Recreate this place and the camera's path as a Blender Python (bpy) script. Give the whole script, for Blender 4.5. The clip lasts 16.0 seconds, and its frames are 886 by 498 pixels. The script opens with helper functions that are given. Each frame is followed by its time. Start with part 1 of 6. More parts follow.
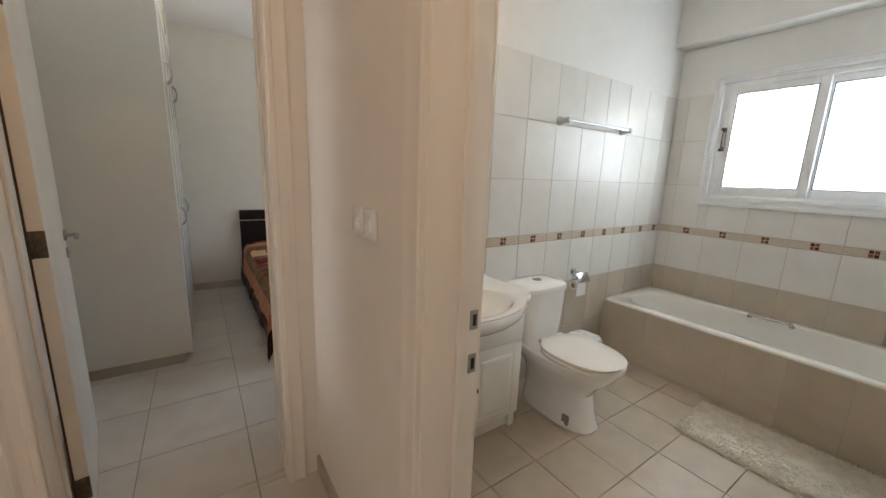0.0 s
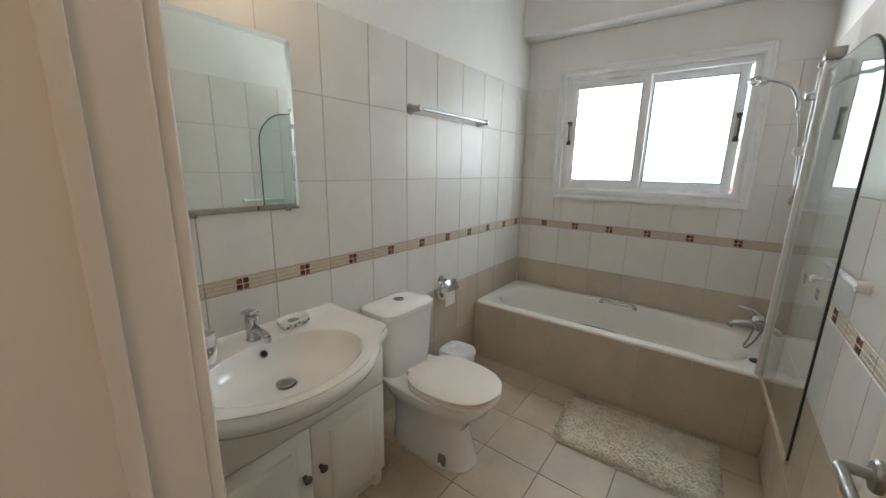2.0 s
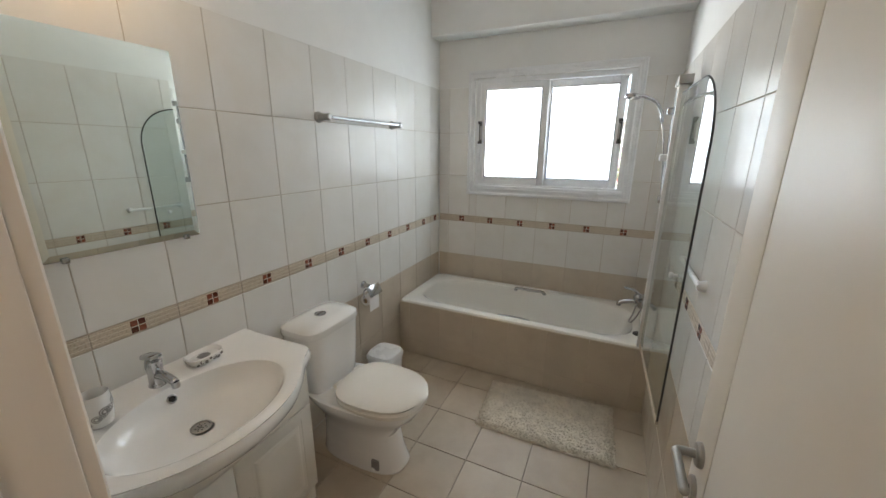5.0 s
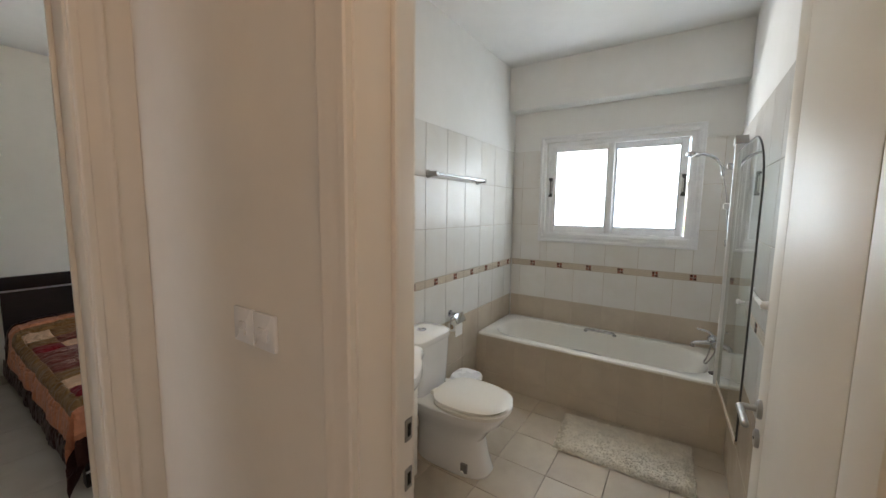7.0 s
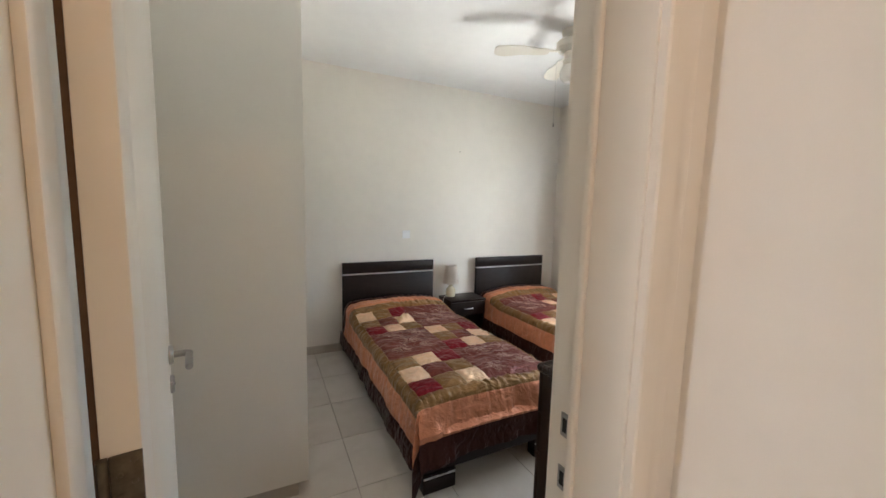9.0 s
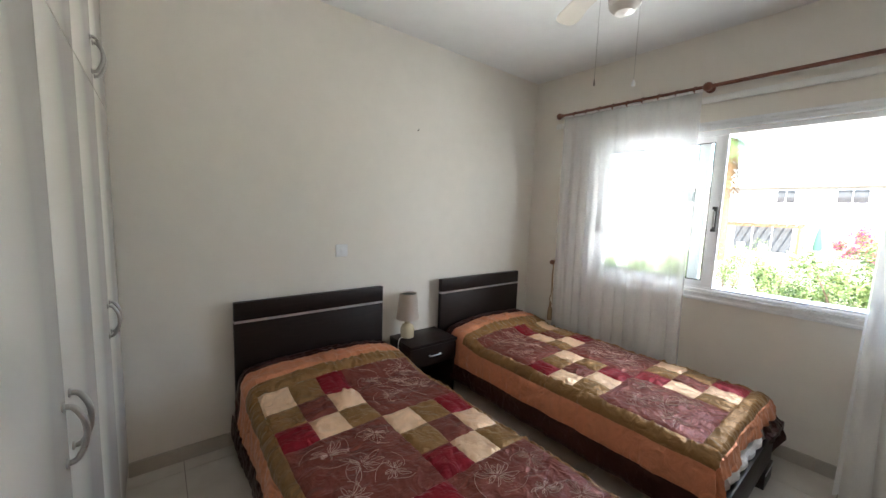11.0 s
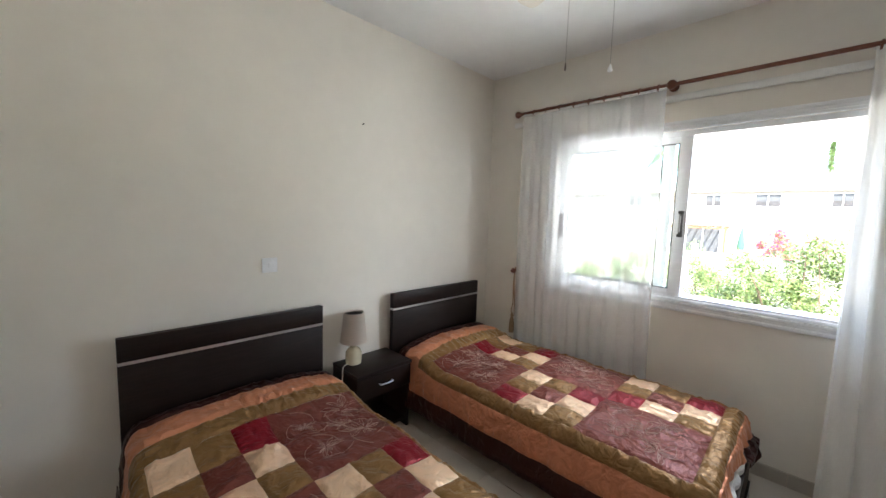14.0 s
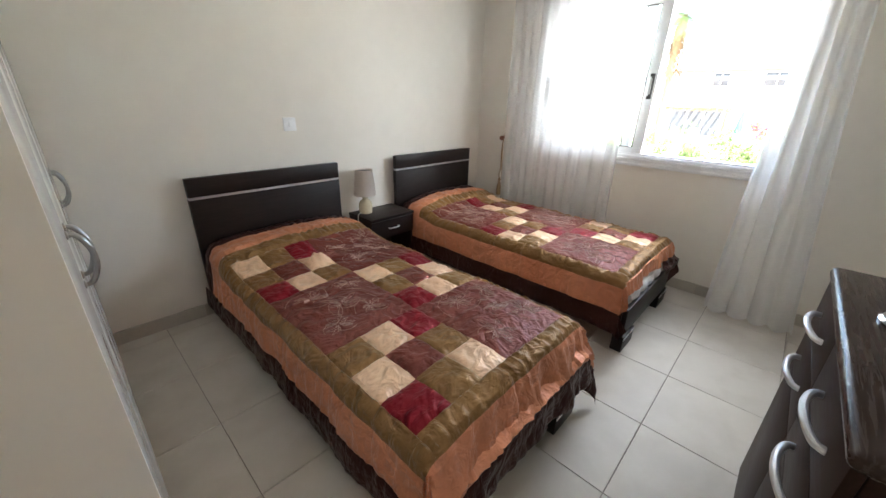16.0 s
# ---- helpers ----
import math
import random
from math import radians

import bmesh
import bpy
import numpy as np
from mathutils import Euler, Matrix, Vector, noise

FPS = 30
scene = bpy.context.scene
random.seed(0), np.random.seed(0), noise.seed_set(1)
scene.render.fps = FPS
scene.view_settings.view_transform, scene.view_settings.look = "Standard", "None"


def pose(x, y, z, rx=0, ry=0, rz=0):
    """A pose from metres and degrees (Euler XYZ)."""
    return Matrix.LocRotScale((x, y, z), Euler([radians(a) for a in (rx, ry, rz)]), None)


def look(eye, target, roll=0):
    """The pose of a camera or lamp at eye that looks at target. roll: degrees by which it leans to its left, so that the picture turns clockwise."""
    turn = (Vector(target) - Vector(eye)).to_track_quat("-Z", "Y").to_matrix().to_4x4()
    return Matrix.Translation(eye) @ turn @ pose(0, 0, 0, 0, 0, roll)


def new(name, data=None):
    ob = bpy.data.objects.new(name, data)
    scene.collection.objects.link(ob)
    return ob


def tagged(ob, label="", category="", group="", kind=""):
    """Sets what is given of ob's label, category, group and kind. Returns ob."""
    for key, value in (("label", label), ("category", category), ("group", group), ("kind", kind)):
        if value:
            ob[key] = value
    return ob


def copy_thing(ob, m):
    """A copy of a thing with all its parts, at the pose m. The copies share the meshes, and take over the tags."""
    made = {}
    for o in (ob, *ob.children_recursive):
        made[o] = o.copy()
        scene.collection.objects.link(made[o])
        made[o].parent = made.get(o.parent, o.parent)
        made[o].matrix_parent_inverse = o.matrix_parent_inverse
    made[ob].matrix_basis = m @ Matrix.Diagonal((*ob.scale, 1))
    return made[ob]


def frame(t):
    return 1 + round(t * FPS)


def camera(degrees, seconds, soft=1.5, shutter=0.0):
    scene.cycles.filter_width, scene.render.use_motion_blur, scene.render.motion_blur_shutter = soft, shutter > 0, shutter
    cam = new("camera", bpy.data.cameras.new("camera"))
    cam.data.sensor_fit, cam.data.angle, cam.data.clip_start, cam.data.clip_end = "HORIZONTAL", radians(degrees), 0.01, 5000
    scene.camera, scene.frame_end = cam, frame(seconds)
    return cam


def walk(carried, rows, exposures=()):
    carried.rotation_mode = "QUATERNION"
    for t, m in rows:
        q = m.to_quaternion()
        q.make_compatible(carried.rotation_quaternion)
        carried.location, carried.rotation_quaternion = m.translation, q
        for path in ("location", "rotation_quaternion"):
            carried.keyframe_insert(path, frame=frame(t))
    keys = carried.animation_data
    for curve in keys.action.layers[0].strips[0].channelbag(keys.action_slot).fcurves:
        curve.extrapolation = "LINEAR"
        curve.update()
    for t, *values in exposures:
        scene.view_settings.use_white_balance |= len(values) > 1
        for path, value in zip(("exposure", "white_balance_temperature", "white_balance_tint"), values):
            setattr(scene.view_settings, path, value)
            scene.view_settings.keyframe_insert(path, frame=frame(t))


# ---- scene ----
cam = camera(101.2, 16.0)
PATH = [
    (0, (0.739, 1.137, 1.37), (1.838, 2.761, 0.977), 2.0),
    (0.5, (0.865, 1.309, 1.383), (2.15, 2.788, 0.981), 1.2),
    (1, (1.004, 1.367, 1.398), (2.365, 2.779, 1.005), 0.7),
    (1.5, (1.097, 1.362, 1.414), (2.554, 2.676, 1.025), 1.0),
    (2, (1.148, 1.355, 1.431), (2.711, 2.526, 0.998), 1.1),
    (2.5, (1.176, 1.353, 1.442), (2.826, 2.373, 0.953), 1.3),
    (3, (1.196, 1.354, 1.452), (2.894, 2.26, 0.908), 1.2),
    (5.5, (1.147, 1.321, 1.591), (2.93, 2.089, 1.111), 0.9),
    (6, (1.119, 1.327, 1.584), (2.932, 2.101, 1.246), 1.0),
    (6.5, (0.915, 1.357, 1.556), (2.732, 2.156, 1.306), 1.0),
    (7, (0.69, 1.303, 1.504), (2.349, 2.398, 1.287), 0.7),
    (7.5, (0.532, 1.354, 1.519), (1.823, 2.864, 1.286), 0.9),
    (8, (0.461, 1.538, 1.518), (1.461, 3.254, 1.281), 1.4),
    (8.5, (0.452, 1.871, 1.486), (1.36, 3.637, 1.249), 2.0),
    (9, (0.46, 2.294, 1.456), (1.332, 4.081, 1.239), 1.4),
    (11.5, (0.957, 3.751, 1.499), (2.293, 5.224, 1.281), 1.9),
    (12, (1.16, 3.918, 1.485), (2.55, 5.34, 1.271), 1.6),
    (12.5, (1.315, 3.936, 1.499), (2.696, 5.368, 1.294), 1.6),
    (13, (1.286, 3.963, 1.491), (2.669, 5.394, 1.291), 1.7),
    (13.5, (1.229, 3.92, 1.499), (2.615, 5.349, 1.307), 1.7),
    (14, (1.027, 3.763, 1.506), (2.439, 5.166, 1.316), 1.8),
    (14.5, (0.881, 3.601, 1.483), (2.331, 4.957, 1.239), 1.7),
    (15, (0.773, 3.464, 1.462), (2.205, 4.814, 1.108), 1.7),
    (15.5, (0.678, 3.436, 1.406), (2.083, 4.75, 0.86), 1.7),
    (16, (0.65, 3.425, 1.364), (1.999, 4.689, 0.602), 1.6),
]
EXPOSURES = [(0.0, 3.0), (1.0, 2.8), (2.0, 2.58), (5.5, 2.57), (6.1, 2.45), (6.6, 2.54), (7.2, 2.7), (8.0, 2.95), (8.5, 3.1), (9.1, 3.52), (11.3, 3.1), (14.2, 3.15), (15.4, 3.36), (16.0, 3.54)]
walk(cam, [(t, look(eye, target, roll)) for t, eye, target, roll in PATH], EXPOSURES)
SKY, BATH_W, BED_W, SIDE_W, YARD_W, LAMP_W, HALL_W, HALLFILL_W = 0.15, 1.2, 12.2, 8.6, 79.0, 0.13, 1.4, 1.6

# ---- light of the place ----
SUN_DIR = Vector((-0.62, -0.30, 0.78)).normalized()
sun = new("sun", bpy.data.lights.new("sun", "SUN"))
sun.data.energy, sun.data.angle, sun.data.color = 2.8, radians(0.5), (1.0, 0.95, 0.87)
sun.matrix_basis = look(SUN_DIR * 30, (0, 0, 0))
world = bpy.data.worlds.new("sky")
scene.world = world
world.use_nodes = True
wn = world.node_tree.nodes
sky = wn.new("ShaderNodeTexSky")
sky.sky_type, sky.sun_disc = "NISHITA", False
sky.sun_elevation = math.asin(SUN_DIR.z)
sky.sun_rotation = math.atan2(SUN_DIR.x, SUN_DIR.y)
world.node_tree.links.new(sky.outputs[0], wn["Background"].inputs[0])
wn["Background"].inputs[1].default_value = SKY


def area_lamp(name, eye, target, wide, high, watts, colour=(1, 1, 1)):
    ob = new(name, bpy.data.lights.new(name, "AREA"))
    ob.data.shape, ob.data.size, ob.data.size_y = "RECTANGLE", wide, high
    ob.data.energy, ob.data.color = watts, colour
    ob.matrix_basis = look(eye, target)
    return ob


def point_lamp(name, place, watts, colour, radius=0.05):
    ob = new(name, bpy.data.lights.new(name, "POINT"))
    ob.data.energy, ob.data.color, ob.data.shadow_soft_size = watts, colour, radius
    ob.location = place
    return ob


# daylight behind the frosted bathroom panes
area_lamp("window_daylight", (4.42, 1.84, 1.72), (0, 1.84, 1.45), 1.05, 0.85, BATH_W, (0.87, 0.94, 1.0))
# the sky's light in the bedroom window, under the lintel outside the reveal
area_lamp("window_skylight", (5.15, 4.45, 2.80), (2.9, 4.45, 0.9), 2.4, 0.8, BED_W, (0.93, 0.97, 1.0))
# unseen lamp added beside the house, like open sky slanting towards the head wall
area_lamp("bedroom_side_fill", (4.75, 2.60, 1.70), (1.0, 5.9, 1.50), 0.9, 1.2, SIDE_W, (0.93, 0.97, 1.0))
# lamp added out of view for yard-thrown sunlight coming up through the same window
area_lamp("yard_fill", (8.0, 5.0, -0.45), (2.5, 4.70, 1.9), 3.2, 0.9, YARD_W, (0.98, 0.97, 0.96))
point_lamp("mirror_lamp_light", (1.75, 2.58, 2.20), LAMP_W, (1.0, 0.66, 0.36), 0.05)
point_lamp("hall_lamp_light", (0.68, 0.95, 2.48), HALL_W, (1.0, 0.62, 0.34), 0.09)
# lamps added at the closed west wall, for daylight from unseen rooms beyond
side_fill = area_lamp("hall_side_fill", (-0.93, 2.52, 1.35), (1.1, 2.54, 1.30), 0.22, 1.7, 0.052, (0.96, 0.96, 1.0))
side_fill.data.spread = radians(21)
area_lamp("hall_fill", (-0.88, 0.20, 1.5), (0.1, 2.66, 1.35), 1.2, 1.6, HALLFILL_W, (1.0, 0.94, 0.93))


# ---- materials ----
def mat_new(name):
    m = bpy.data.materials.new(name)
    m.use_nodes = True
    return m, m.node_tree, m.node_tree.nodes["Principled BSDF"]


def link(tree, a, b):
    tree.links.new(a, b)


def coords(tree, scale=(1, 1, 1), vary=False):
    """Object space in metres, shifted piece by piece where vary is set."""
    tc = tree.nodes.new("ShaderNodeTexCoord")
    mp = tree.nodes.new("ShaderNodeMapping")
    mp.inputs["Scale"].default_value = scale
    link(tree, tc.outputs["Object"], mp.inputs["Vector"])
    if vary:
        info = tree.nodes.new("ShaderNodeObjectInfo")
        mul = tree.nodes.new("ShaderNodeMath")
        mul.operation = "MULTIPLY"
        mul.inputs[1].default_value = 37.0
        link(tree, info.outputs["Random"], mul.inputs[0])
        link(tree, mul.outputs[0], mp.inputs["Location"])
    return mp.outputs[0]


def noise_tex(tree, vec, scale, detail=4.0, rough=0.55, distort=0.0):
    n = tree.nodes.new("ShaderNodeTexNoise")
    n.inputs["Scale"].default_value, n.inputs["Detail"].default_value = scale, detail
    n.inputs["Roughness"].default_value, n.inputs["Distortion"].default_value = rough, distort
    link(tree, vec, n.inputs["Vector"])
    return n.outputs["Fac"]


def ramp(tree, fac, stops):
    r = tree.nodes.new("ShaderNodeValToRGB")
    e = r.color_ramp.elements
    while len(e) < len(stops):
        e.new(0.5)
    for el, (p, c) in zip(e, stops):
        el.position, el.color = p, (*c, 1)
    link(tree, fac, r.inputs[0])
    return r.outputs[0]


def mix(tree, fac, a, b, kind="MIX"):
    m = tree.nodes.new("ShaderNodeMix")
    m.data_type, m.blend_type = "RGBA", kind
    for sock, v in ((m.inputs[0], fac), (m.inputs[6], a), (m.inputs[7], b)):
        if isinstance(v, (int, float)):
            sock.default_value = v
        elif isinstance(v, tuple):
            sock.default_value = (*v, 1)
        else:
            link(tree, v, sock)
    return m.outputs[2]


def bump(tree, bsdf, height, strength, distance=0.002, after=None):
    b = tree.nodes.new("ShaderNodeBump")
    b.inputs["Strength"].default_value, b.inputs["Distance"].default_value = strength, distance
    link(tree, height, b.inputs["Height"])
    if after:
        link(tree, after, b.inputs["Normal"])
    link(tree, b.outputs[0], bsdf.inputs["Normal"])
    return b.outputs[0]


def shade(c, k):
    return tuple(max(0.0, min(1.0, v * k)) for v in c)


def surface(name, colour, rough=0.5, metal=0.0, var=0.08, big=2.5, fine=60.0, bumpy=0.15, depth=0.001, vary=False, coat=0.0, spec=0.5, stretch=(1, 1, 1), rvar=0.08):
    """A plain material with cloudy colour, fine grain, uneven gloss and slight relief."""
    m, t, b = mat_new(name)
    v = coords(t, stretch, vary)
    cloud = noise_tex(t, v, big, 5)
    grain = noise_tex(t, v, fine, 3)
    c = ramp(t, cloud, [(0.3, shade(colour, 1 - var)), (0.7, shade(colour, 1 + var))])
    c = mix(t, 0.25, c, ramp(t, grain, [(0.3, shade(colour, 1 - 1.5 * var)), (0.7, shade(colour, 1 + 1.5 * var))]))
    if vary:
        info = t.nodes.new("ShaderNodeObjectInfo")
        c = mix(t, 1.0, c, ramp(t, info.outputs["Random"], [(0, (0.955, 0.955, 0.955)), (1, (1.0, 1.0, 1.0))]), "MULTIPLY")
    link(t, c, b.inputs["Base Color"])
    link(t, ramp(t, cloud, [(0.25, (rough - rvar,) * 3), (0.75, (rough + rvar,) * 3)]), b.inputs["Roughness"])
    b.inputs["Metallic"].default_value = metal
    b.inputs["Specular IOR Level"].default_value = spec
    b.inputs["Coat Weight"].default_value = coat
    b.inputs["Coat Roughness"].default_value = 0.08
    if bumpy:
        bump(t, b, grain, bumpy, depth)
    return m


def plaster(name, colour):
    m, t, b = mat_new(name)
    v = coords(t)
    big = noise_tex(t, v, 1.1, 4)
    mid = noise_tex(t, v, 9.0, 5)
    roller = noise_tex(t, v, 190.0, 2)
    c = ramp(t, big, [(0.3, shade(colour, 0.965)), (0.7, shade(colour, 1.02))])
    c = mix(t, 0.3, c, ramp(t, mid, [(0.35, shade(colour, 0.95)), (0.65, shade(colour, 1.03))]))
    smudge = noise_tex(t, v, 3.3, 6, 0.7)
    c = mix(t, ramp(t, smudge, [(0.66, (0, 0, 0)), (0.78, (0.22, 0.22, 0.22))]), c, shade(colour, 0.84))
    link(t, c, b.inputs["Base Color"])
    b.inputs["Roughness"].default_value = 0.72
    b.inputs["Specular IOR Level"].default_value = 0.3
    bump(t, b, roller, 0.18, 0.0008, bump(t, b, mid, 0.12, 0.004))
    return m


def painted_wood(name, colour, rough=0.42):
    """Brushed gloss paint on pine, with knots bleeding through here and there."""
    m, t, b = mat_new(name)
    v = coords(t)
    vs = coords(t, (1, 1, 0.08))
    grain = noise_tex(t, vs, 120.0, 3)
    cloud = noise_tex(t, v, 2.3, 4)
    c = ramp(t, cloud, [(0.3, shade(colour, 0.96)), (0.7, shade(colour, 1.02))])
    vor = t.nodes.new("ShaderNodeTexVoronoi")
    vor.inputs["Scale"].default_value = 2.6
    link(t, v, vor.inputs["Vector"])
    wob = noise_tex(t, v, 30.0, 3)
    add = t.nodes.new("ShaderNodeMath")
    add.operation = "MULTIPLY_ADD"
    add.inputs[1].default_value = 0.05
    link(t, wob, add.inputs[0])
    link(t, vor.outputs["Distance"], add.inputs[2])
    knot = ramp(t, add.outputs[0], [(0.045, (0.6, 0.6, 0.6)), (0.08, (0, 0, 0))])
    c = mix(t, knot, c, (0.50, 0.33, 0.17))
    link(t, c, b.inputs["Base Color"])
    b.inputs["Roughness"].default_value = rough
    bump(t, b, grain, 0.10, 0.0006)
    return m


def dark_wood(name, colour, rough=0.38, spec=0.24):
    m, t, b = mat_new(name)
    v = coords(t, (1, 14, 14))
    grain = noise_tex(t, v, 9.0, 6, 0.6, 0.4)
    pores = noise_tex(t, coords(t, (2, 40, 40)), 22.0, 2)
    c = ramp(t, grain, [(0.25, shade(colour, 0.65)), (0.55, colour), (0.8, shade(colour, 1.5))])
    link(t, c, b.inputs["Base Color"])
    link(t, ramp(t, grain, [(0.2, (rough - 0.07,) * 3), (0.8, (rough + 0.08,) * 3)]), b.inputs["Roughness"])
    b.inputs["Specular IOR Level"].default_value = spec
    bump(t, b, pores, 0.12, 0.0006)
    return m


def satin(name, colour, rough=0.34, wrinkle=0.55, shine=0.28):
    """Satin bedding: soft gloss, fine weave, wrinkles that run at two scales."""
    m, t, b = mat_new(name)
    v = coords(t, (1, 1, 1), True)
    folds = noise_tex(t, v, 11.0, 2, 0.45, 1.6)
    fine = noise_tex(t, coords(t, (1, 2.0, 1), True), 26.0, 1.5, 0.4, 1.5)
    weave = noise_tex(t, v, 420.0, 1)
    c = ramp(t, folds, [(0.25, shade(colour, 0.86)), (0.75, shade(colour, 1.10))])
    c = mix(t, 0.2, c, ramp(t, weave, [(0.3, shade(colour, 0.8)), (0.7, shade(colour, 1.2))]))
    link(t, c, b.inputs["Base Color"])
    b.inputs["Roughness"].default_value = rough
    b.inputs["Specular IOR Level"].default_value = 0.16
    b.inputs["Metallic"].default_value = shine
    first = bump(t, b, folds, min(1.0, wrinkle * 1.5), 0.022)
    bump(t, b, fine, 0.6, 0.006, first)
    return m


def ceramic_tile(name, colour, mottle, rough=0.16, veins=0.22):
    """Glazed wall tile with soft marbled clouds and a slightly wavy glaze."""
    m, t, b = mat_new(name)
    v = coords(t, (1, 1, 1), True)
    cloud = noise_tex(t, v, 6.0, 4, 0.5, 0.3)
    vein = noise_tex(t, v, 16.0, 5, 0.65, 2.0)
    c = ramp(t, cloud, [(0.28, mottle), (0.62, colour)])
    c = mix(t, ramp(t, vein, [(0.46, (0, 0, 0)), (0.5, (veins,) * 3), (0.54, (0, 0, 0))]), c, shade(mottle, 0.93))
    info = t.nodes.new("ShaderNodeObjectInfo")
    c = mix(t, 1.0, c, ramp(t, info.outputs["Random"], [(0, (0.95, 0.95, 0.95)), (1, (1, 1, 1))]), "MULTIPLY")
    link(t, c, b.inputs["Base Color"])
    link(t, ramp(t, cloud, [(0.2, (rough - 0.012,) * 3), (0.8, (rough + 0.012,) * 3)]), b.inputs["Roughness"])
    b.inputs["Specular IOR Level"].default_value = 0.36
    bump(t, b, noise_tex(t, v, 14.0, 2), 0.06, 0.004)
    return m


def clear_glass(name, tint=(0.93, 0.97, 0.95), rough=0.0):
    m, t, b = mat_new(name)
    b.inputs["Base Color"].default_value = (*tint, 1)
    b.inputs["Transmission Weight"].default_value = 1.0
    b.inputs["Roughness"].default_value = rough
    b.inputs["IOR"].default_value = 1.45
    return m


def sheer(name, colour, clear=0.44, share=0.02):
    m, t, b = mat_new(name)
    v = coords(t, (1, 1, 1))
    fine = noise_tex(t, coords(t, (1, 1, 0.15)), 260.0, 2)
    tr, tl, ad = t.nodes.new("ShaderNodeBsdfTransparent"), t.nodes.new("ShaderNodeBsdfTranslucent"), t.nodes.new("ShaderNodeMixShader")
    tl.inputs[0].default_value = (*colour, 1)
    b.inputs["Base Color"].default_value = (*colour, 1)
    b.inputs["Roughness"].default_value = 0.7
    ad.inputs[0].default_value = share
    link(t, b.outputs[0], ad.inputs[1])
    link(t, tl.outputs[0], ad.inputs[2])
    mx = t.nodes.new("ShaderNodeMixShader")
    link(t, ramp(t, fine, [(0.3, (clear - 0.02,) * 3), (0.7, (clear + 0.02,) * 3)]), mx.inputs[0])
    link(t, ad.outputs[0], mx.inputs[1])
    link(t, tr.outputs[0], mx.inputs[2])
    link(t, mx.outputs[0], t.nodes["Material Output"].inputs[0])
    return m


def frosted(name):
    m, t, b = mat_new(name)
    v = coords(t)
    tl, mx = t.nodes.new("ShaderNodeBsdfTranslucent"), t.nodes.new("ShaderNodeMixShader")
    tl.inputs[0].default_value = (0.93, 0.95, 0.95, 1)
    b.inputs["Base Color"].default_value = (0.85, 0.88, 0.88, 1)
    b.inputs["Roughness"].default_value = 0.25
    mx.inputs[0].default_value = 0.86
    link(t, b.outputs[0], mx.inputs[1])
    link(t, tl.outputs[0], mx.inputs[2])
    link(t, mx.outputs[0], t.nodes["Material Output"].inputs[0])
    bump(t, b, noise_tex(t, v, 60.0, 2), 0.5, 0.003)
    return m


def glow(name, colour, strength):
    m, t, b = mat_new(name)
    b.inputs["Base Color"].default_value = (*colour, 1)
    b.inputs["Emission Color"].default_value = (*colour, 1)
    b.inputs["Emission Strength"].default_value = strength
    return m


WALL = plaster("wall_paint", (0.80, 0.762, 0.695))
WALL_WHITE = plaster("white_wall_paint", (0.82, 0.82, 0.80))
CEIL = plaster("ceiling_paint", (0.82, 0.82, 0.81))
DOOR = painted_wood("door_paint", (0.80, 0.755, 0.68))
DOOR_EDGE = painted_wood("door_edge_paint", (0.78, 0.70, 0.60), 0.4)
WHITE_LAM = surface("white_laminate", (0.79, 0.77, 0.71), 0.34, var=0.015, bumpy=0.03, rvar=0.015)
GLOSS_LAM = surface("glossy_white_laminate", (0.79, 0.77, 0.72), 0.14, var=0.012, bumpy=0.02, rvar=0.02)
CREAM_LAM = surface("cream_laminate", (0.76, 0.70, 0.58), 0.3, var=0.02, bumpy=0.03)
PVC = surface("white_pvc", (0.84, 0.85, 0.86), 0.28, var=0.02, bumpy=0.04)
TILE = ceramic_tile("wall_tile_glaze", (0.80, 0.79, 0.76), (0.765, 0.745, 0.70), 0.25, 0.02)
TAUPE = ceramic_tile("taupe_tile_glaze", (0.61, 0.53, 0.43), (0.555, 0.478, 0.385), 0.26, 0.03)
BAND = surface("listello_beige", (0.56, 0.475, 0.37), 0.3, var=0.25, big=30, fine=90, stretch=(6, 6, 60), vary=True)
BANDLINE = surface("listello_cream", (0.70, 0.64, 0.54), 0.3, var=0.08)
DECO = surface("decor_brown", (0.12, 0.045, 0.03), 0.22, var=0.3, big=60)
DECO_RED = surface("decor_red", (0.27, 0.095, 0.06), 0.22, var=0.25, big=60)
GROUT = surface("grout", (0.49, 0.42, 0.335), 0.85, var=0.15, big=8, bumpy=0.4)
GROUT_DARK = surface("floor_grout", (0.20, 0.17, 0.14), 0.9, var=0.25, big=6, bumpy=0.4)
BATHFLOOR = ceramic_tile("bath_floor_tile", (0.55, 0.475, 0.375), (0.475, 0.40, 0.31), 0.33, 0.10)
FLOORTILE = ceramic_tile("floor_tile", (0.61, 0.570, 0.510), (0.54, 0.50, 0.44), 0.46, 0.07)
SKIRT = ceramic_tile("skirting_tile", (0.50, 0.455, 0.395), (0.43, 0.39, 0.33), 0.3)
CHINA = surface("white_china", (0.86, 0.86, 0.85), 0.10, var=0.012, bumpy=0.0, coat=0.6, rvar=0.03)
SEAT = surface("cream_plastic", (0.80, 0.775, 0.715), 0.24, var=0.02, bumpy=0.02)
ENAMEL = surface("cream_enamel", (0.84, 0.825, 0.775), 0.12, var=0.02, bumpy=0.0, coat=0.5, rvar=0.03)
CHROME = surface("chrome", (0.52, 0.53, 0.55), 0.12, 1.0, var=0.05, bumpy=0.02, rvar=0.05)
